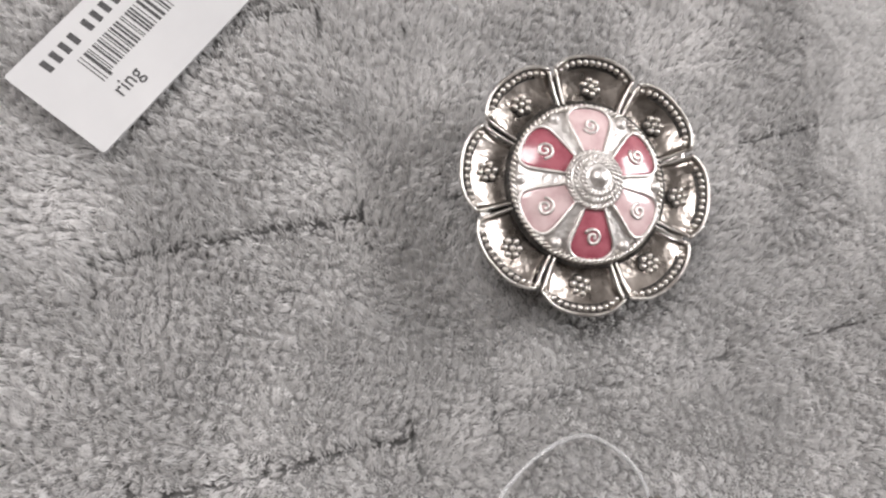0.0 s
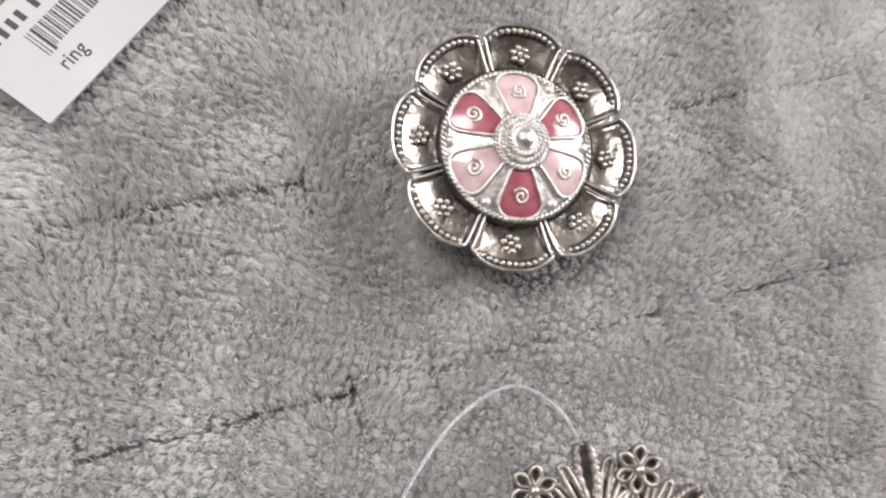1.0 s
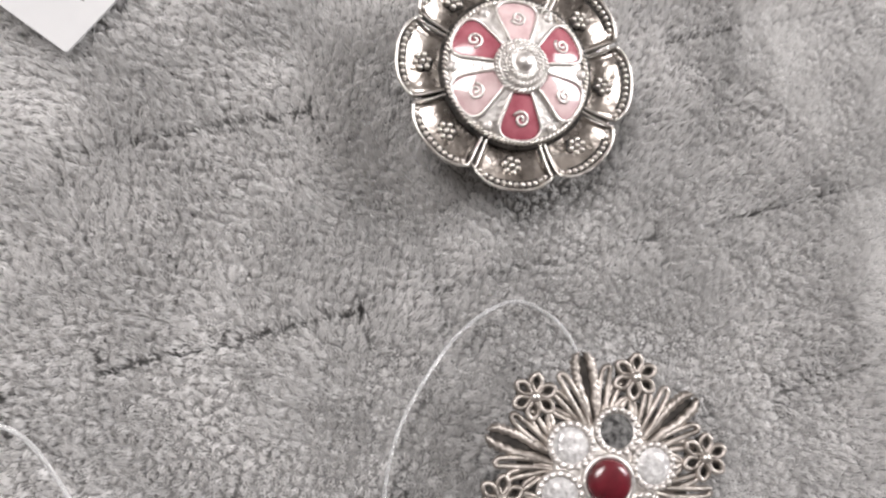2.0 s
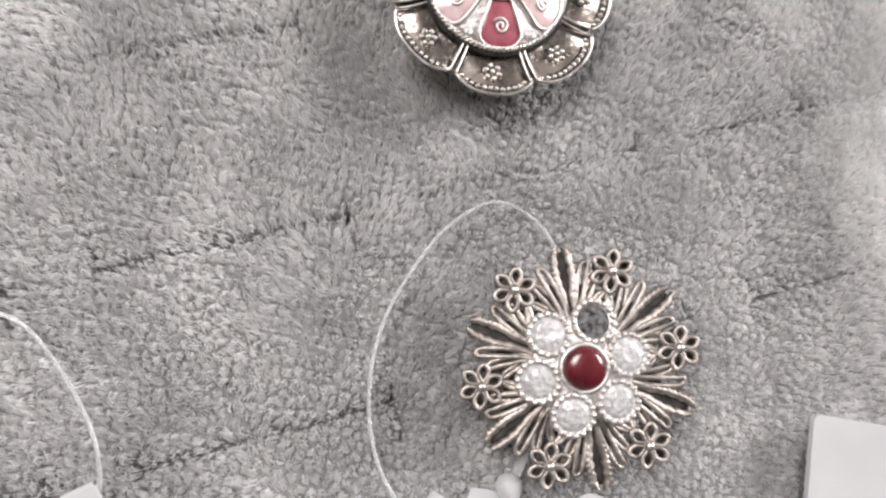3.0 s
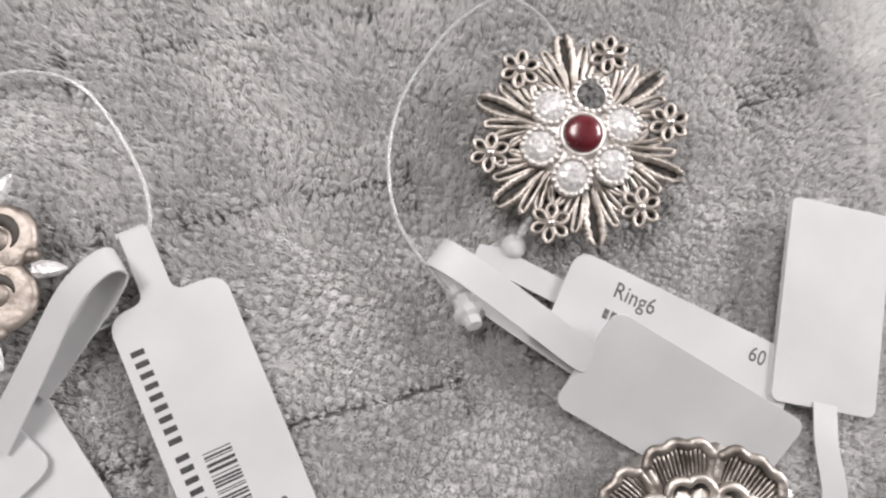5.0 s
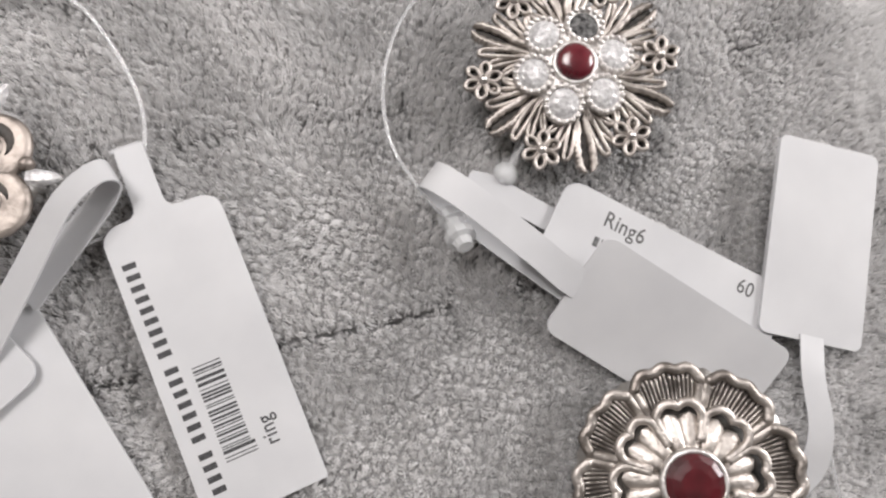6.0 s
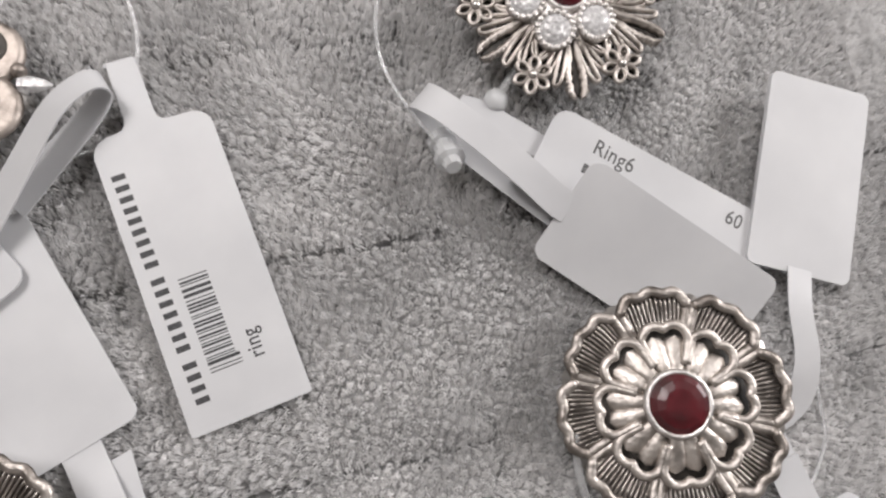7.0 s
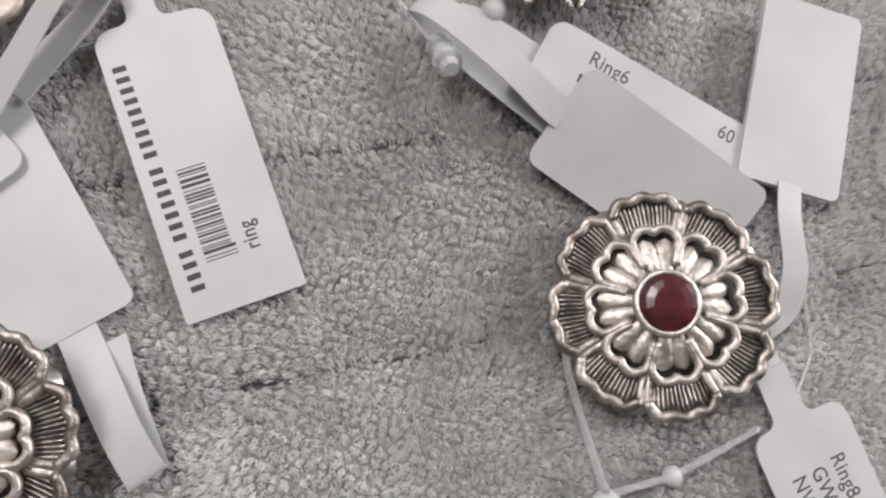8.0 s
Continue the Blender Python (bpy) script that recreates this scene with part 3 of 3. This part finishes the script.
    small = part("small_flower", bm, OXIDE_SHADE, ring, "small six-loop silver wire flower", m=turn(21.5) @ at(11.6, 0, 0.1))
    for i in range(6):
        bm = bmesh.new()
        tube(bm, smooth_line(loop_points(1.6, 0.62, 0.1, 0.05, 0.5, 6), 4), 0.33, 6, flat=1.4)
        part("wire_petal", bm, PALE, small, m=turn(60 * i + 12))
    bm = bmesh.new()
    ball(bm, Vector((0, 0, 0.5)), 0.62, 0.9, 10)
    part("flower_bead", bm, SILVER, small)
    for k in range(1, 6):
        again(small, ring, turn(21.5 + 60 * k) @ at(11.6, 0, 0.1))
    bm = bmesh.new()
    lathe(bm, [(6.4, -1.2), (6.6, 0.6), (6.0, 1.02), (3.0, 1.4)], 48, lambda d: 1.0 + 0.09 * math.cos(radians(6 * (d - 27))))
    part("stone_ground", bm, SATIN, ring, "satin silver seat for the stones")
    for k in range(6):
        here = turn(27 + 60 * k) @ at(5.3, 0, 0.9, 0, 8, 0)
        bm = bmesh.new()
        lathe(bm, [(2.5, -1.0), (2.62, 0.3), (2.5, 0.6), (2.0, 0.65), (1.85, 0.3), (0.3, 0.2)], 24)
        setting = part("stone_setting", bm, SATIN, ring, "beaded silver bezel", m=here)
        for i in range(17):
            p = polar(2.3, 360 / 17 * i, 0.62)
            bead = first_bead(setting, p, 0.41, SATIN) if i == 0 and k == 0 else bead_at(bead, setting, p)
        bm = bmesh.new()
        if k == 1:
            lathe(bm, [(1.85, 0.3), (1.8, 0.52), (1.0, 0.56), (0.3, 0.58)], 20)
        else:
            brilliant(bm, 1.95, 0.35)
        part("stone", bm, SMOKE if k == 1 else CRYSTAL, setting, "dark empty-looking stone" if k == 1 else "clear faceted stone", smooth=False)
    bm = bmesh.new()
    lathe(bm, [(2.95, 0.6), (2.95, 1.9), (2.8, 2.2), (2.45, 2.25), (2.4, 1.9)], 32)
    bezel = part("centre_bezel", bm, SATIN, ring, "plain silver bezel")
    bm = bmesh.new()
    lathe(bm, [(2.42, 1.8), (2.42, 2.2), (2.25, 2.6), (1.9, 2.85), (1.4, 3.0), (0.7, 3.1), (0.1, 3.12)], 32)
    part("red_stone", bm, GARNET, bezel, "dark red cabochon stone")
    shank(ring)
    return ring


leaf_fan_ring(at(34.5, -15.5, 5.2, 0, 0, 35) @ pose(0, 0, 0, 0, -6, 0) @ turn(-35), "oxidised silver leaf ring with clear stones and a red cabochon")


# ---- double-layer flower ring with a faceted red stone ----
def double_flower_ring(m, label):
    ring = thing("double_flower_ring", m, label, "ring", "rings on the tray")

    def outer(a):
        return 14.3 + 0.22 * math.cos(radians(a / 19.5 * 540)) - 1.5 * abs(a / 21.5) ** 4

    def face(r):
        return 0.2 + 0.5 * ((r - 8) / 6) ** 2

    bm = bmesh.new()
    lathe(bm, [(3, -3.0), (10, -2.2), (13.6, -0.6), (13.9, 0.1), (9, -0.3)], 96, lambda d: outer(((d + 22.5) % 45) - 22.5) / 14.3)
    part("back_plate", bm, SILVER, ring, "polished silver underside")
    bm = bmesh.new()
    sheet(bm, lambda u, v: polar(7 + u * (outer(40 * v - 20) - 7.2), 40 * v - 20, face(7 + 7 * u)), 8, 16, 0.4)
    petal = part("outer_petal", bm, DULL, ring, "darkened silver petal with fine ribs")
    bm = bmesh.new()
    rim = [polar(7.5 + 0.8 * i, -20.4, face(7.5 + 0.8 * i) + 0.35) for i in range(7)] + [polar(outer(a) - 0.42, a, face(14) + 0.4) for a in np.arange(-19.5, 19.6, 1.5)] + [polar(12.3 - 0.8 * i, 20.4, face(12.3 - 0.8 * i) + 0.35) for i in range(7)]
    tube(bm, smooth_line(rim, 2), 0.7, 8, flat=0.6)
    part("scalloped_rim", bm, PALE, petal, "thick wavy silver rim")
    for i in range(13):
        a = -16.8 + 2.8 * i
        bm = bmesh.new()
        tube(bm, [polar(8 + (outer(a) - 8.9) * j / 5, a * (1.05 - 0.02 * j), face(8 + 5 * j / 5) + 0.1 + 0.05 * math.sin(i * 2.1 + j)) for j in range(6)], 0.2, 6, flat=1.2)
        part("rib", bm, AGED, petal)
    petal.matrix_basis = turn(22.5)
    for k in range(1, 8):
        again(petal, ring, turn(22.5 + 45 * k))
    # black ground paints shade in the holes beyond the tongues
    bm = bmesh.new()
    lathe(bm, [(3, 0.0), (9.3, 0.4), (9.2, 0.9), (3.5, 1.4)], 48)
    part("inner_ground", bm, OXIDE_SHADE, ring, "dark ground painting shade in the inner layer's holes")

    def lobe(a):
        """Outline of an inner two-lobed petal."""
        return 9.1 + 0.65 * abs(math.sin(radians(a / 21.0 * 180))) ** 0.7 - 0.9 * abs(a / 21) ** 3

    bm = bmesh.new()
    line = [polar(5.0 + 0.9 * i, -21, 2.1 - 0.12 * i) for i in range(4)] + [polar(lobe(a), a, 1.75) for a in np.arange(-20, 20.1, 2)] + [polar(7.7 - 0.9 * i, 21, 1.75 + 0.12 * i) for i in range(4)]
    tube(bm, smooth_line(line, 2), 0.58, 8, flat=0.9)
    wall_ = part("inner_petal", bm, PALE, ring, "raised two-lobed silver petal")
    for s in (-1, 1):
        bm = bmesh.new()

        def tongue(u, v, s=s):
            a = math.pi * (v - 0.5)
            r = 3.8 + 4.6 * u
            half = (0.85 + 0.72 * u) * math.sqrt(max(0.0, 1 - max(0.0, (u - 0.7) / 0.3) ** 2)) + 0.02
            up = 2.5 - 1.1 * u ** 1.5
            c = polar(r, s * 9.9)
            side = polar(1, s * 9.9 + 90)
            return c + side * (half * math.sin(a)) + Vector((0, 0, up - 0.55 * half * (1 - math.cos(a))))
        sheet(bm, tongue, 10, 8)
        part("tongue", bm, PALE, wall_, "domed silver tongue")
    wall_.matrix_basis = turn(20)
    for k in range(1, 8):
        again(wall_, ring, turn(20 + 45 * k))
    bm = bmesh.new()
    lathe(bm, [(4.2, 1.0), (4.25, 2.7), (4.05, 3.2), (3.65, 3.25), (3.5, 2.8)], 40)
    bezel = part("centre_bezel", bm, SATIN, ring, "plain silver bezel")
    bm = bmesh.new()
    lathe(bm, [(3.68, 2.7), (3.68, 3.15), (2.9, 3.65), (1.9, 3.85)], 12)
    part("red_stone", bm, DEEP_GARNET, bezel, "faceted dark red stone", smooth=False)
    shank(ring)
    return ring


flower = double_flower_ring(at(58.0, -62.8, 4.2, 0, 0, 10) @ pose(0, 0, 0, 0, -9.5, 0) @ turn(-10) @ Matrix.Scale(0.955, 4), "silver double flower ring with ribbed petals and faceted red stone")
other = copy_thing(flower, at(-13.4, -97.3, 4.6, 2, -3, 5) @ Matrix.Scale(0.98, 4))
other["label"] = "silver double flower ring beside a blank white tag"


# ---- scroll ring ----
def scroll_ring(m, label):
    ring = thing("scroll_ring", m, label, "ring", "rings on the tray")
    bm = bmesh.new()
    lathe(bm, [(2, -2.5), (6.5, -1.6), (6.6, -0.8), (3, -0.6)], 32)
    part("back_plate", bm, OXIDE_SHADE, ring, "dark silver back")
    for k in range(6):
        here = turn(60 * k - 25)
        bm = bmesh.new()
        lathe(bm, [(3.5, -0.8), (4.1, -0.1), (4.0, 0.4), (3.5, 0.65), (2.8, 0.62), (0.2, 0.6)], 32)
        scroll = part("scroll", bm, BEIGE, ring, "curled pale silver scroll", m=here @ at(6.6, 0, 0))
        bm = bmesh.new()
        pts = [polar(2.2 - 0.06 * abs(i - 8), -110 + 15 * i, 0.6) for i in range(17)]
        tube(bm, pts, [0.1 + 0.62 * math.sin(math.pi * i / 16) for i in range(17)], 8, flat=0.45)
        part("scroll_groove", bm, OXIDE_SHADE, scroll, "dark crescent groove", m=turn(40 if k % 2 else 150))
        bm = bmesh.new()
        ball(bm, Vector((-0.3, 0.0, 0.55)), 1.45, 0.4, 16)
        part("scroll_heart", bm, BEIGE, scroll)
        bm = bmesh.new()
        ball(bm, polar(9.3, 60 * k + 12, 0.3), 0.9, 1, 12)
        part("ball", bm, BEIGE, ring, "small silver ball")
        bm = bmesh.new()
        tube(bm, [polar(9.3 + 0.72 * i, 60 * k + 2, 0.2) for i in range(6)], [0.9, 1.05, 1.0, 0.85, 0.6, 0.2], 6, flat=0.8)
        part("pointed_stone", bm, CRYSTAL, ring, "clear pointed stone", smooth=False)
    bm = bmesh.new()
    lathe(bm, [(3.4, -0.6), (3.4, 1.5), (2.8, 2.0), (1.0, 2.6)], 32)
    part("centre", bm, BEIGE, ring)
    shank(ring)
    return ring


scroll_ring(at(-33.9, -47.4, 4.0, 0, 0, 12), "silver ring with curled scrolls and pointed clear stones")


# ---- paper price tags ----
def arc_corner(x, y, r, a0, steps=5):
    return [(x + r * math.cos(radians(a0 + 90 * i / steps)), y + r * math.sin(radians(a0 + 90 * i / steps))) for i in range(steps + 1)]


def tag_outline(w, l, end, shoulder, n0, n1, neck):
    """Square or rounded end at y = 0, shoulders at y = l and a narrow neck beyond."""
    e, s, f = end, shoulder, 1.3
    pts = arc_corner(e, e, e, 180) + arc_corner(w - e, e, e, 270) + arc_corner(w - s, l - s, s, 0)
    if neck:
        pts += [(n1 + f * (1 - math.sin(radians(a))), l + f * (1 - math.cos(radians(a)))) for a in (0, 30, 60, 90)]
        pts += [(n1, l + neck), (n0, l + neck)]
        pts += [(n0 - f * (1 - math.sin(radians(a))), l + f * (1 - math.cos(radians(a)))) for a in (90, 60, 30, 0)]
    return pts + arc_corner(s, l - s, s, 90)


def spanned(origin, across, ahead):
    """The pose of a tag whose end runs from origin to across and whose side from origin to ahead, in mm."""
    o, a, b = Vector(origin), Vector(across), Vector(ahead)
    y = (b - o).normalized()
    x = (a - o - y * y.dot(a - o)).normalized()
    z = x.cross(y)
    m = Matrix((x, y, z)).transposed().to_4x4()
    m.translation = o * MM
    return m


def price_tag(m, label, w=14.3, l=27.3, end=0.25, shoulder=2.2, neck=0.0, n0=4.7, n1=8.2, thick=0.3):
    tag = thing("price_tag", m, label, "price tag", "price tags")
    bm = bmesh.new()
    plate(bm, tag_outline(w, l, end, shoulder, n0, n1, neck), 0, thick)
    bmesh.ops.bevel(bm, geom=[e for e in bm.edges if abs(e.verts[0].co.z - thick) < 1e-5 and abs(e.verts[1].co.z - thick) < 1e-5], offset=min(0.08, thick / 4), segments=1, affect="EDGES")
    part("label", bm, PAPER, tag, "white coated paper", smooth=False)
    tag["thick"] = thick
    return tag


def lettering(tag, words, x, y, size, reading, ink=INK):
    """Printed words; reading 90 runs from the end towards the neck, -90 back again."""
    data = bpy.data.curves.new("lettering", "FONT")
    data.body, data.size, data.extrude, data.offset = words, size * MM, 0.00001, 0.00002
    data.space_character = 1.05
    flat = bpy.data.objects.new("lettering", data)
    scene.collection.objects.link(flat)
    me = bpy.data.meshes.new_from_object(flat.evaluated_get(bpy.context.evaluated_depsgraph_get()))
    bpy.data.objects.remove(flat)
    me.materials.clear()
    me.materials.append(ink)
    ob = new("lettering", me)
    ob.parent = tag
    ob.matrix_basis = at(x, y, tag["thick"] + 0.02, 0, 0, reading) @ Matrix.Diagonal((0.84, 1, 1, 1))
    return ob


def printed_bars(tag, name, spans, x0, x1, lean=0.0):
    for y0, y1 in spans:
        bm = bmesh.new()
        block(bm, x0, x1, y0, y1, tag["thick"] + 0.005, tag["thick"] + 0.02)
        part(name, bm, PALE_INK if name == "faint_bar" else INK, tag, smooth=False, m=pose(0, 0, 0, 0, 0, lean))


def shop_tag(m, label, neck, w=14.3):
    """A long tag with a printed line, a barcode and the word ring."""
    tag = price_tag(m, label, w, 37.0, neck=neck)
    pitch, y = 1.40, 3.3
    spans = []
    for letters in (4, 7, 9):
        for i in range(letters):
            spans.append((y, y + 0.72))
            y += pitch
        y += 0.75
    printed_bars(tag, "printed_bar", spans, 1.75, 3.35, 1.2)
    rnd, y, bars = random.Random(4), 6.2, []
    while y < 18.0:
        wd = rnd.choice((0.14, 0.14, 0.27, 0.4))
        bars.append((y, min(y + wd, 18.1)))
        y += wd + rnd.choice((0.14, 0.14, 0.28, 0.36))
    printed_bars(tag, "barcode_bar", bars[3:], 4.3, 7.7)
    printed_bars(tag, "barcode_bar", bars[:3], 4.3, 8.1)
    lettering(tag, "ring", 10.7, 6.0, 2.6, 90)
    return tag


def strap(tag, pts, across, width=4.0):
    """The tag's narrow paper strap, given in the tray's plan."""
    inv = tag.matrix_world.inverted()
    turn3 = inv.to_3x3()
    bm = bmesh.new()
    to_mm = [(inv @ (Vector(p) * MM)) / MM for p in pts]
    ways = [turn3 @ Vector(a) for a in across] if isinstance(across, list) else turn3 @ Vector(across)
    ribbon(bm, to_mm, ways, width)
    return part("strap", bm, PAPER, tag, "narrow white paper strap")


shop_tag(at(-47.2, 25.7, 0.3, 0, 0, -24.2), "white paper price tag with barcode, lying on the plush", 6, 13.4)
tag = shop_tag(at(4.4, -79.4, 0.3, 1.2, 0, 35.2), "white paper price tag with barcode and a threaded neck", 8.8)
strap(tag, [(-16.8, -38.8, 1.25), (-17.2, -38.2, 0.9), (-16.6, -38.9, 0.55), (-13.5, -43.2, 0.35)], (0.817, 0.576, 0), 3.5)

tag = price_tag(at(66.5, -49.3, 2.0, 1, 0, 76.5), "white price tag printed Ring6 under a blank tag", 13.0, 33.0, end=1.2)
lettering(tag, "Ring6", 9.3, 26.6, 3.0, -90, PALE_INK)
lettering(tag, "60", 9.6, 6.9, 2.8, -90, PALE_INK)
printed_bars(tag, "faint_bar", [(26.1, 26.8), (25.1, 25.8), (22.3, 22.9), (21.3, 21.9), (20.3, 20.9)], 6.2, 7.5)
strap(tag, [(37.5, -35.2, 1.9), (32.0, -33.7, 2.1), (27.5, -32.6, 2.3), (24.5, -32.6, 2.4)], (0.25, 0.95, 0), 3.2)
tag = price_tag(spanned((65.0, -57.6, -0.4), (69.3, -45.0, 4.6), (38.0, -48.6, 1.0)), "blank white price tag with a looped paper strap", 14.3, 28.5, end=1.6, shoulder=1.6)
strap(tag, [(41.2, -42.5, 3.7), (39.0, -41.9, 4.3), (34.0, -39.7, 5.5), (27, -36.5, 5.8), (21.8, -34.2, 5.2), (19.5, -33.5, 3.9), (21.6, -34.8, 2.6), (26, -37.0, 2.0), (34, -40.4, 1.7), (41, -43.2, 1.4)], [(0.33, 0.9, 0.25)] * 2 + [(0.33, 0.93, 0.1)] + [(0.33, 0.93, 0)] * 2 + [(0.4, 0.85, 0.1)] * 2 + [(0.36, 0.93, 0)] * 3, 3.9)
tag = price_tag(at(79.8, -15.5, 2.5, -1, 0, 180.8), "blank white folded paper price tag with a hanging strap", 14.5, 27.2, end=1.0, shoulder=1.0, thick=0.8)
strap(tag, [(73.0, -42.1, 2.9), (73.3, -47.2, 3.6), (75.2, -53.3, 3.4), (75.4, -58.2, 2.4), (73.4, -61.7, 1.3), (71.5, -63.5, 1.0)], [(1, 0, 0), (1, 0.1, 0), (0.97, 0.25, 0.1), (0.9, -0.1, 0.3), (0.6, -0.7, 0.2), (0.5, -0.8, 0)], 3.3)
tag = price_tag(at(96.3, -105.4, 0.6, 1, 0, 37), "white price tag with printed lines, strap under a ring", 13.9, 37.0, neck=7.0, n0=4.0, n1=8.6)
strap(tag, [(76.9, -69.2, 1.3), (74.5, -66.0, 1.2), (71.5, -62.0, 0.9)], (0.8, 0.6, 0), 4.4)
lettering(tag, "Ring8", 9.0, 31.0, 2.9, -90, PALE_INK)
lettering(tag, "GW", 5.8, 30.6, 2.9, -90, PALE_INK)
lettering(tag, "NW", 2.9, 30.6, 2.9, -90, PALE_INK)
printed_bars(tag, "printed_bar", [(24.6, 25.2), (23.4, 24.0)], 5.8, 7.6)
tag = price_tag(at(-21.6, -58.7, 0.5, -0.5, 0, -134.3), "blank white price tag with a folded strap beside a ring", 14.5, 27.6, end=0.6, shoulder=1.4)
strap(tag, [(-9.6, -80.4, 0.3), (-6.2, -83.9, 0.4), (-2.6, -87.5, 1.5), (2.0, -92.0, 2.9), (5.2, -95.2, 2.5), (6.0, -96.0, 1.5), (4.4, -94.2, 0.75), (0.4, -89.1, 0.5), (-3.4, -83.4, 0.4)], [(0.72, 0.69, 0)] * 3 + [(0.66, 0.74, 0.1)] * 3 + [(0.72, 0.68, 0)] * 3, 4.5)
tag = price_tag(at(-40.4, -74.6, 1.5, 0, 0, -33), "blank white price tag with a curled strap over another", 14.3, 19.5, end=1.0, shoulder=2.0)
strap(tag, [(-24.5, -65.0, 1.9), (-21.8, -55.4, 4.2), (-19.8, -47.3, 5.6), (-17.5, -42.9, 5.2), (-16.1, -42.5, 3.6), (-17.2, -45.9, 2.4), (-19.9, -52.2, 1.6), (-22.4, -58.7, 1.4)], [(0.85, -0.4, 0.2), (0.85, -0.4, 0.3), (0.8, -0.45, 0.4), (0.7, -0.55, 0.45), (0.7, -0.6, 0.4), (0.75, -0.55, 0.3), (0.8, -0.5, 0.2), (0.85, -0.4, 0.1)], 4.0)


# ---- nylon tag threads ----
def thread(label, pts, r=0.3, extra=()):
    """A clear nylon loop; extra: beads and barbs as (name, point, radius, flatness)."""
    ob = thing("nylon_tag_thread", Matrix.Translation(Vector(pts[0]) * MM), label, "tag thread", "tag threads")
    o = Vector(pts[0])
    bm = bmesh.new()
    tube(bm, [p - o for p in smooth_line(pts, 10)], r, 8)
    part("thread", bm, NYLON, ob)
    for name, p, size, flat in extra:
        bm = bmesh.new()
        ball(bm, Vector(p) - o, size, flat, 14)
        part(name, bm, MILKY, ob)
    return ob


ob = thread("clear nylon thread looped from the leaf ring to a tag", [(31.5, -6.0, 3.0), (29.7, -1.8, 3.2), (26.2, 1.1, 3.4), (21.3, 1.8, 3.2), (16.1, -3.0, 2.6), (12.2, -11.7, 2.4), (11.1, -18.1, 2.6), (11.8, -24.7, 3.0), (14.3, -30.7, 3.6), (18.9, -35.4, 3.6), (25.5, -40.0, 3.0)], 0.25)
bm = bmesh.new()
lathe(bm, [(0.5, -2.4), (1.5, -2.2), (1.6, -1.0), (1.2, -0.8), (1.2, 0.6), (1.7, 0.8), (1.7, 1.6), (1.1, 1.9), (0.9, 2.8)], 10)
part("barb", bm, MILKY, ob, "moulded nylon barb", smooth=False, m=at(24.5 - 31.5, -39.0 + 6.0, 2.9 - 3.0, 60, 0, 30) @ Matrix.Scale(1.15, 4))
thread("short nylon stem with a bulb below the leaf ring", [(32.0, -22.5, 2.5), (30.8, -26.0, 2.3), (29.6, -29.4, 2.0)], 0.6, [("bulb", (29.3, -30.4, 2.0), 1.65, 0.8)])
thread("clear nylon thread running to the barcode tag's neck", [(-46.0, -38.0, 1.2), (-41.0, -27.0, 1.2), (-36.0, -22.6, 1.2), (-30.5, -21.5, 1.2), (-26.4, -22.7, 1.2), (-21.4, -27.0, 1.2), (-17.2, -32.0, 1.3), (-15.0, -37.0, 1.3), (-15.0, -41.0, 0.8)], 0.28)
thread("thin nylon thread under a curled tag strap", [(-23.0, -53.0, 1.2), (-19.5, -51.6, 0.9), (-16.5, -49.6, 0.7), (-13.5, -46.0, 0.4)], 0.22)
thread("straight nylon tag bar from the double flower ring", [(47.6, -69.0, 2.6), (49.1, -73.5, 2.4), (52.8, -79.8, 2.0), (57.0, -86.2, 1.6)], 0.55)
thread("nylon tag bar with a round bead, beside a tag", [(56.0, -86.9, 1.4), (60.4, -84.6, 1.4), (64.7, -82.3, 1.5), (69.5, -78.6, 1.3), (75.0, -74.0, 1.2)], 0.48, [("bead", (64.7, -82.3, 1.5), 1.3, 0.85), ("bead", (57.4, -87.4, 1.3), 1.9, 0.7)])
thread("thin curved nylon thread beside the double flower ring", [(77.6, -54.0, 1.6), (78.9, -58.6, 1.8), (80.2, -62.7, 1.6), (79.5, -67.9, 1.2), (77.5, -71.0, 1.0)], 0.22)


# ---- crumpled clear plastic film along one side of the tray ----
def film_edge(v):
    wide = 7.0 / (1 + math.exp((16.0 - v) / 3.0)) - 6.0 / (1 + math.exp((v + 24.0) / 4.0))
    return 67.0 - wide + 1.3 * math.sin(v * 0.21) + 0.7 * math.sin(v * 0.47 + 1.0)


def film_layer(film, back, lift, seed):
    """One ply of the bag: its edge lies back from the first ply's, and it crumples in its own way."""
    def point(a, b):
        v = 75.0 - 205.0 * b
        run = 50.0 * a
        u = film_edge(v + 5.0 * seed) + back + 1.5 * noise.noise(Vector((v * 0.12, seed, 0.3))) + run
        q = Vector((u * 0.06, v * 0.06, 1.7 + seed))
        fold = 3.2 * noise.noise(q) + 1.5 * abs(noise.noise(q * 2.7)) + 0.7 * noise.noise(q * 6.0)
        x, y = u * UWAY.x + v * VWAY.x, u * UWAY.y + v * VWAY.y
        return Vector((x, y, max(0.8 + lift, 1.5 + lift + 5.0 * (1 - math.exp(-run / 7.0)) + fold * min(1.0, 0.35 + run / 10.0))))

    bm = bmesh.new()
    sheet(bm, point, 45, 160)
    part("ply", bm, FILM, film)


film = thing("plastic_film", Matrix.Identity(4), "crumpled translucent plastic film lying over the plush tray", "plastic film")
for back, lift, seed in ((-1.5, 0.0, 0.0), (2.2, 0.7, 1.0), (5.2, 1.4, 2.0)):
    film_layer(film, back, lift, seed)
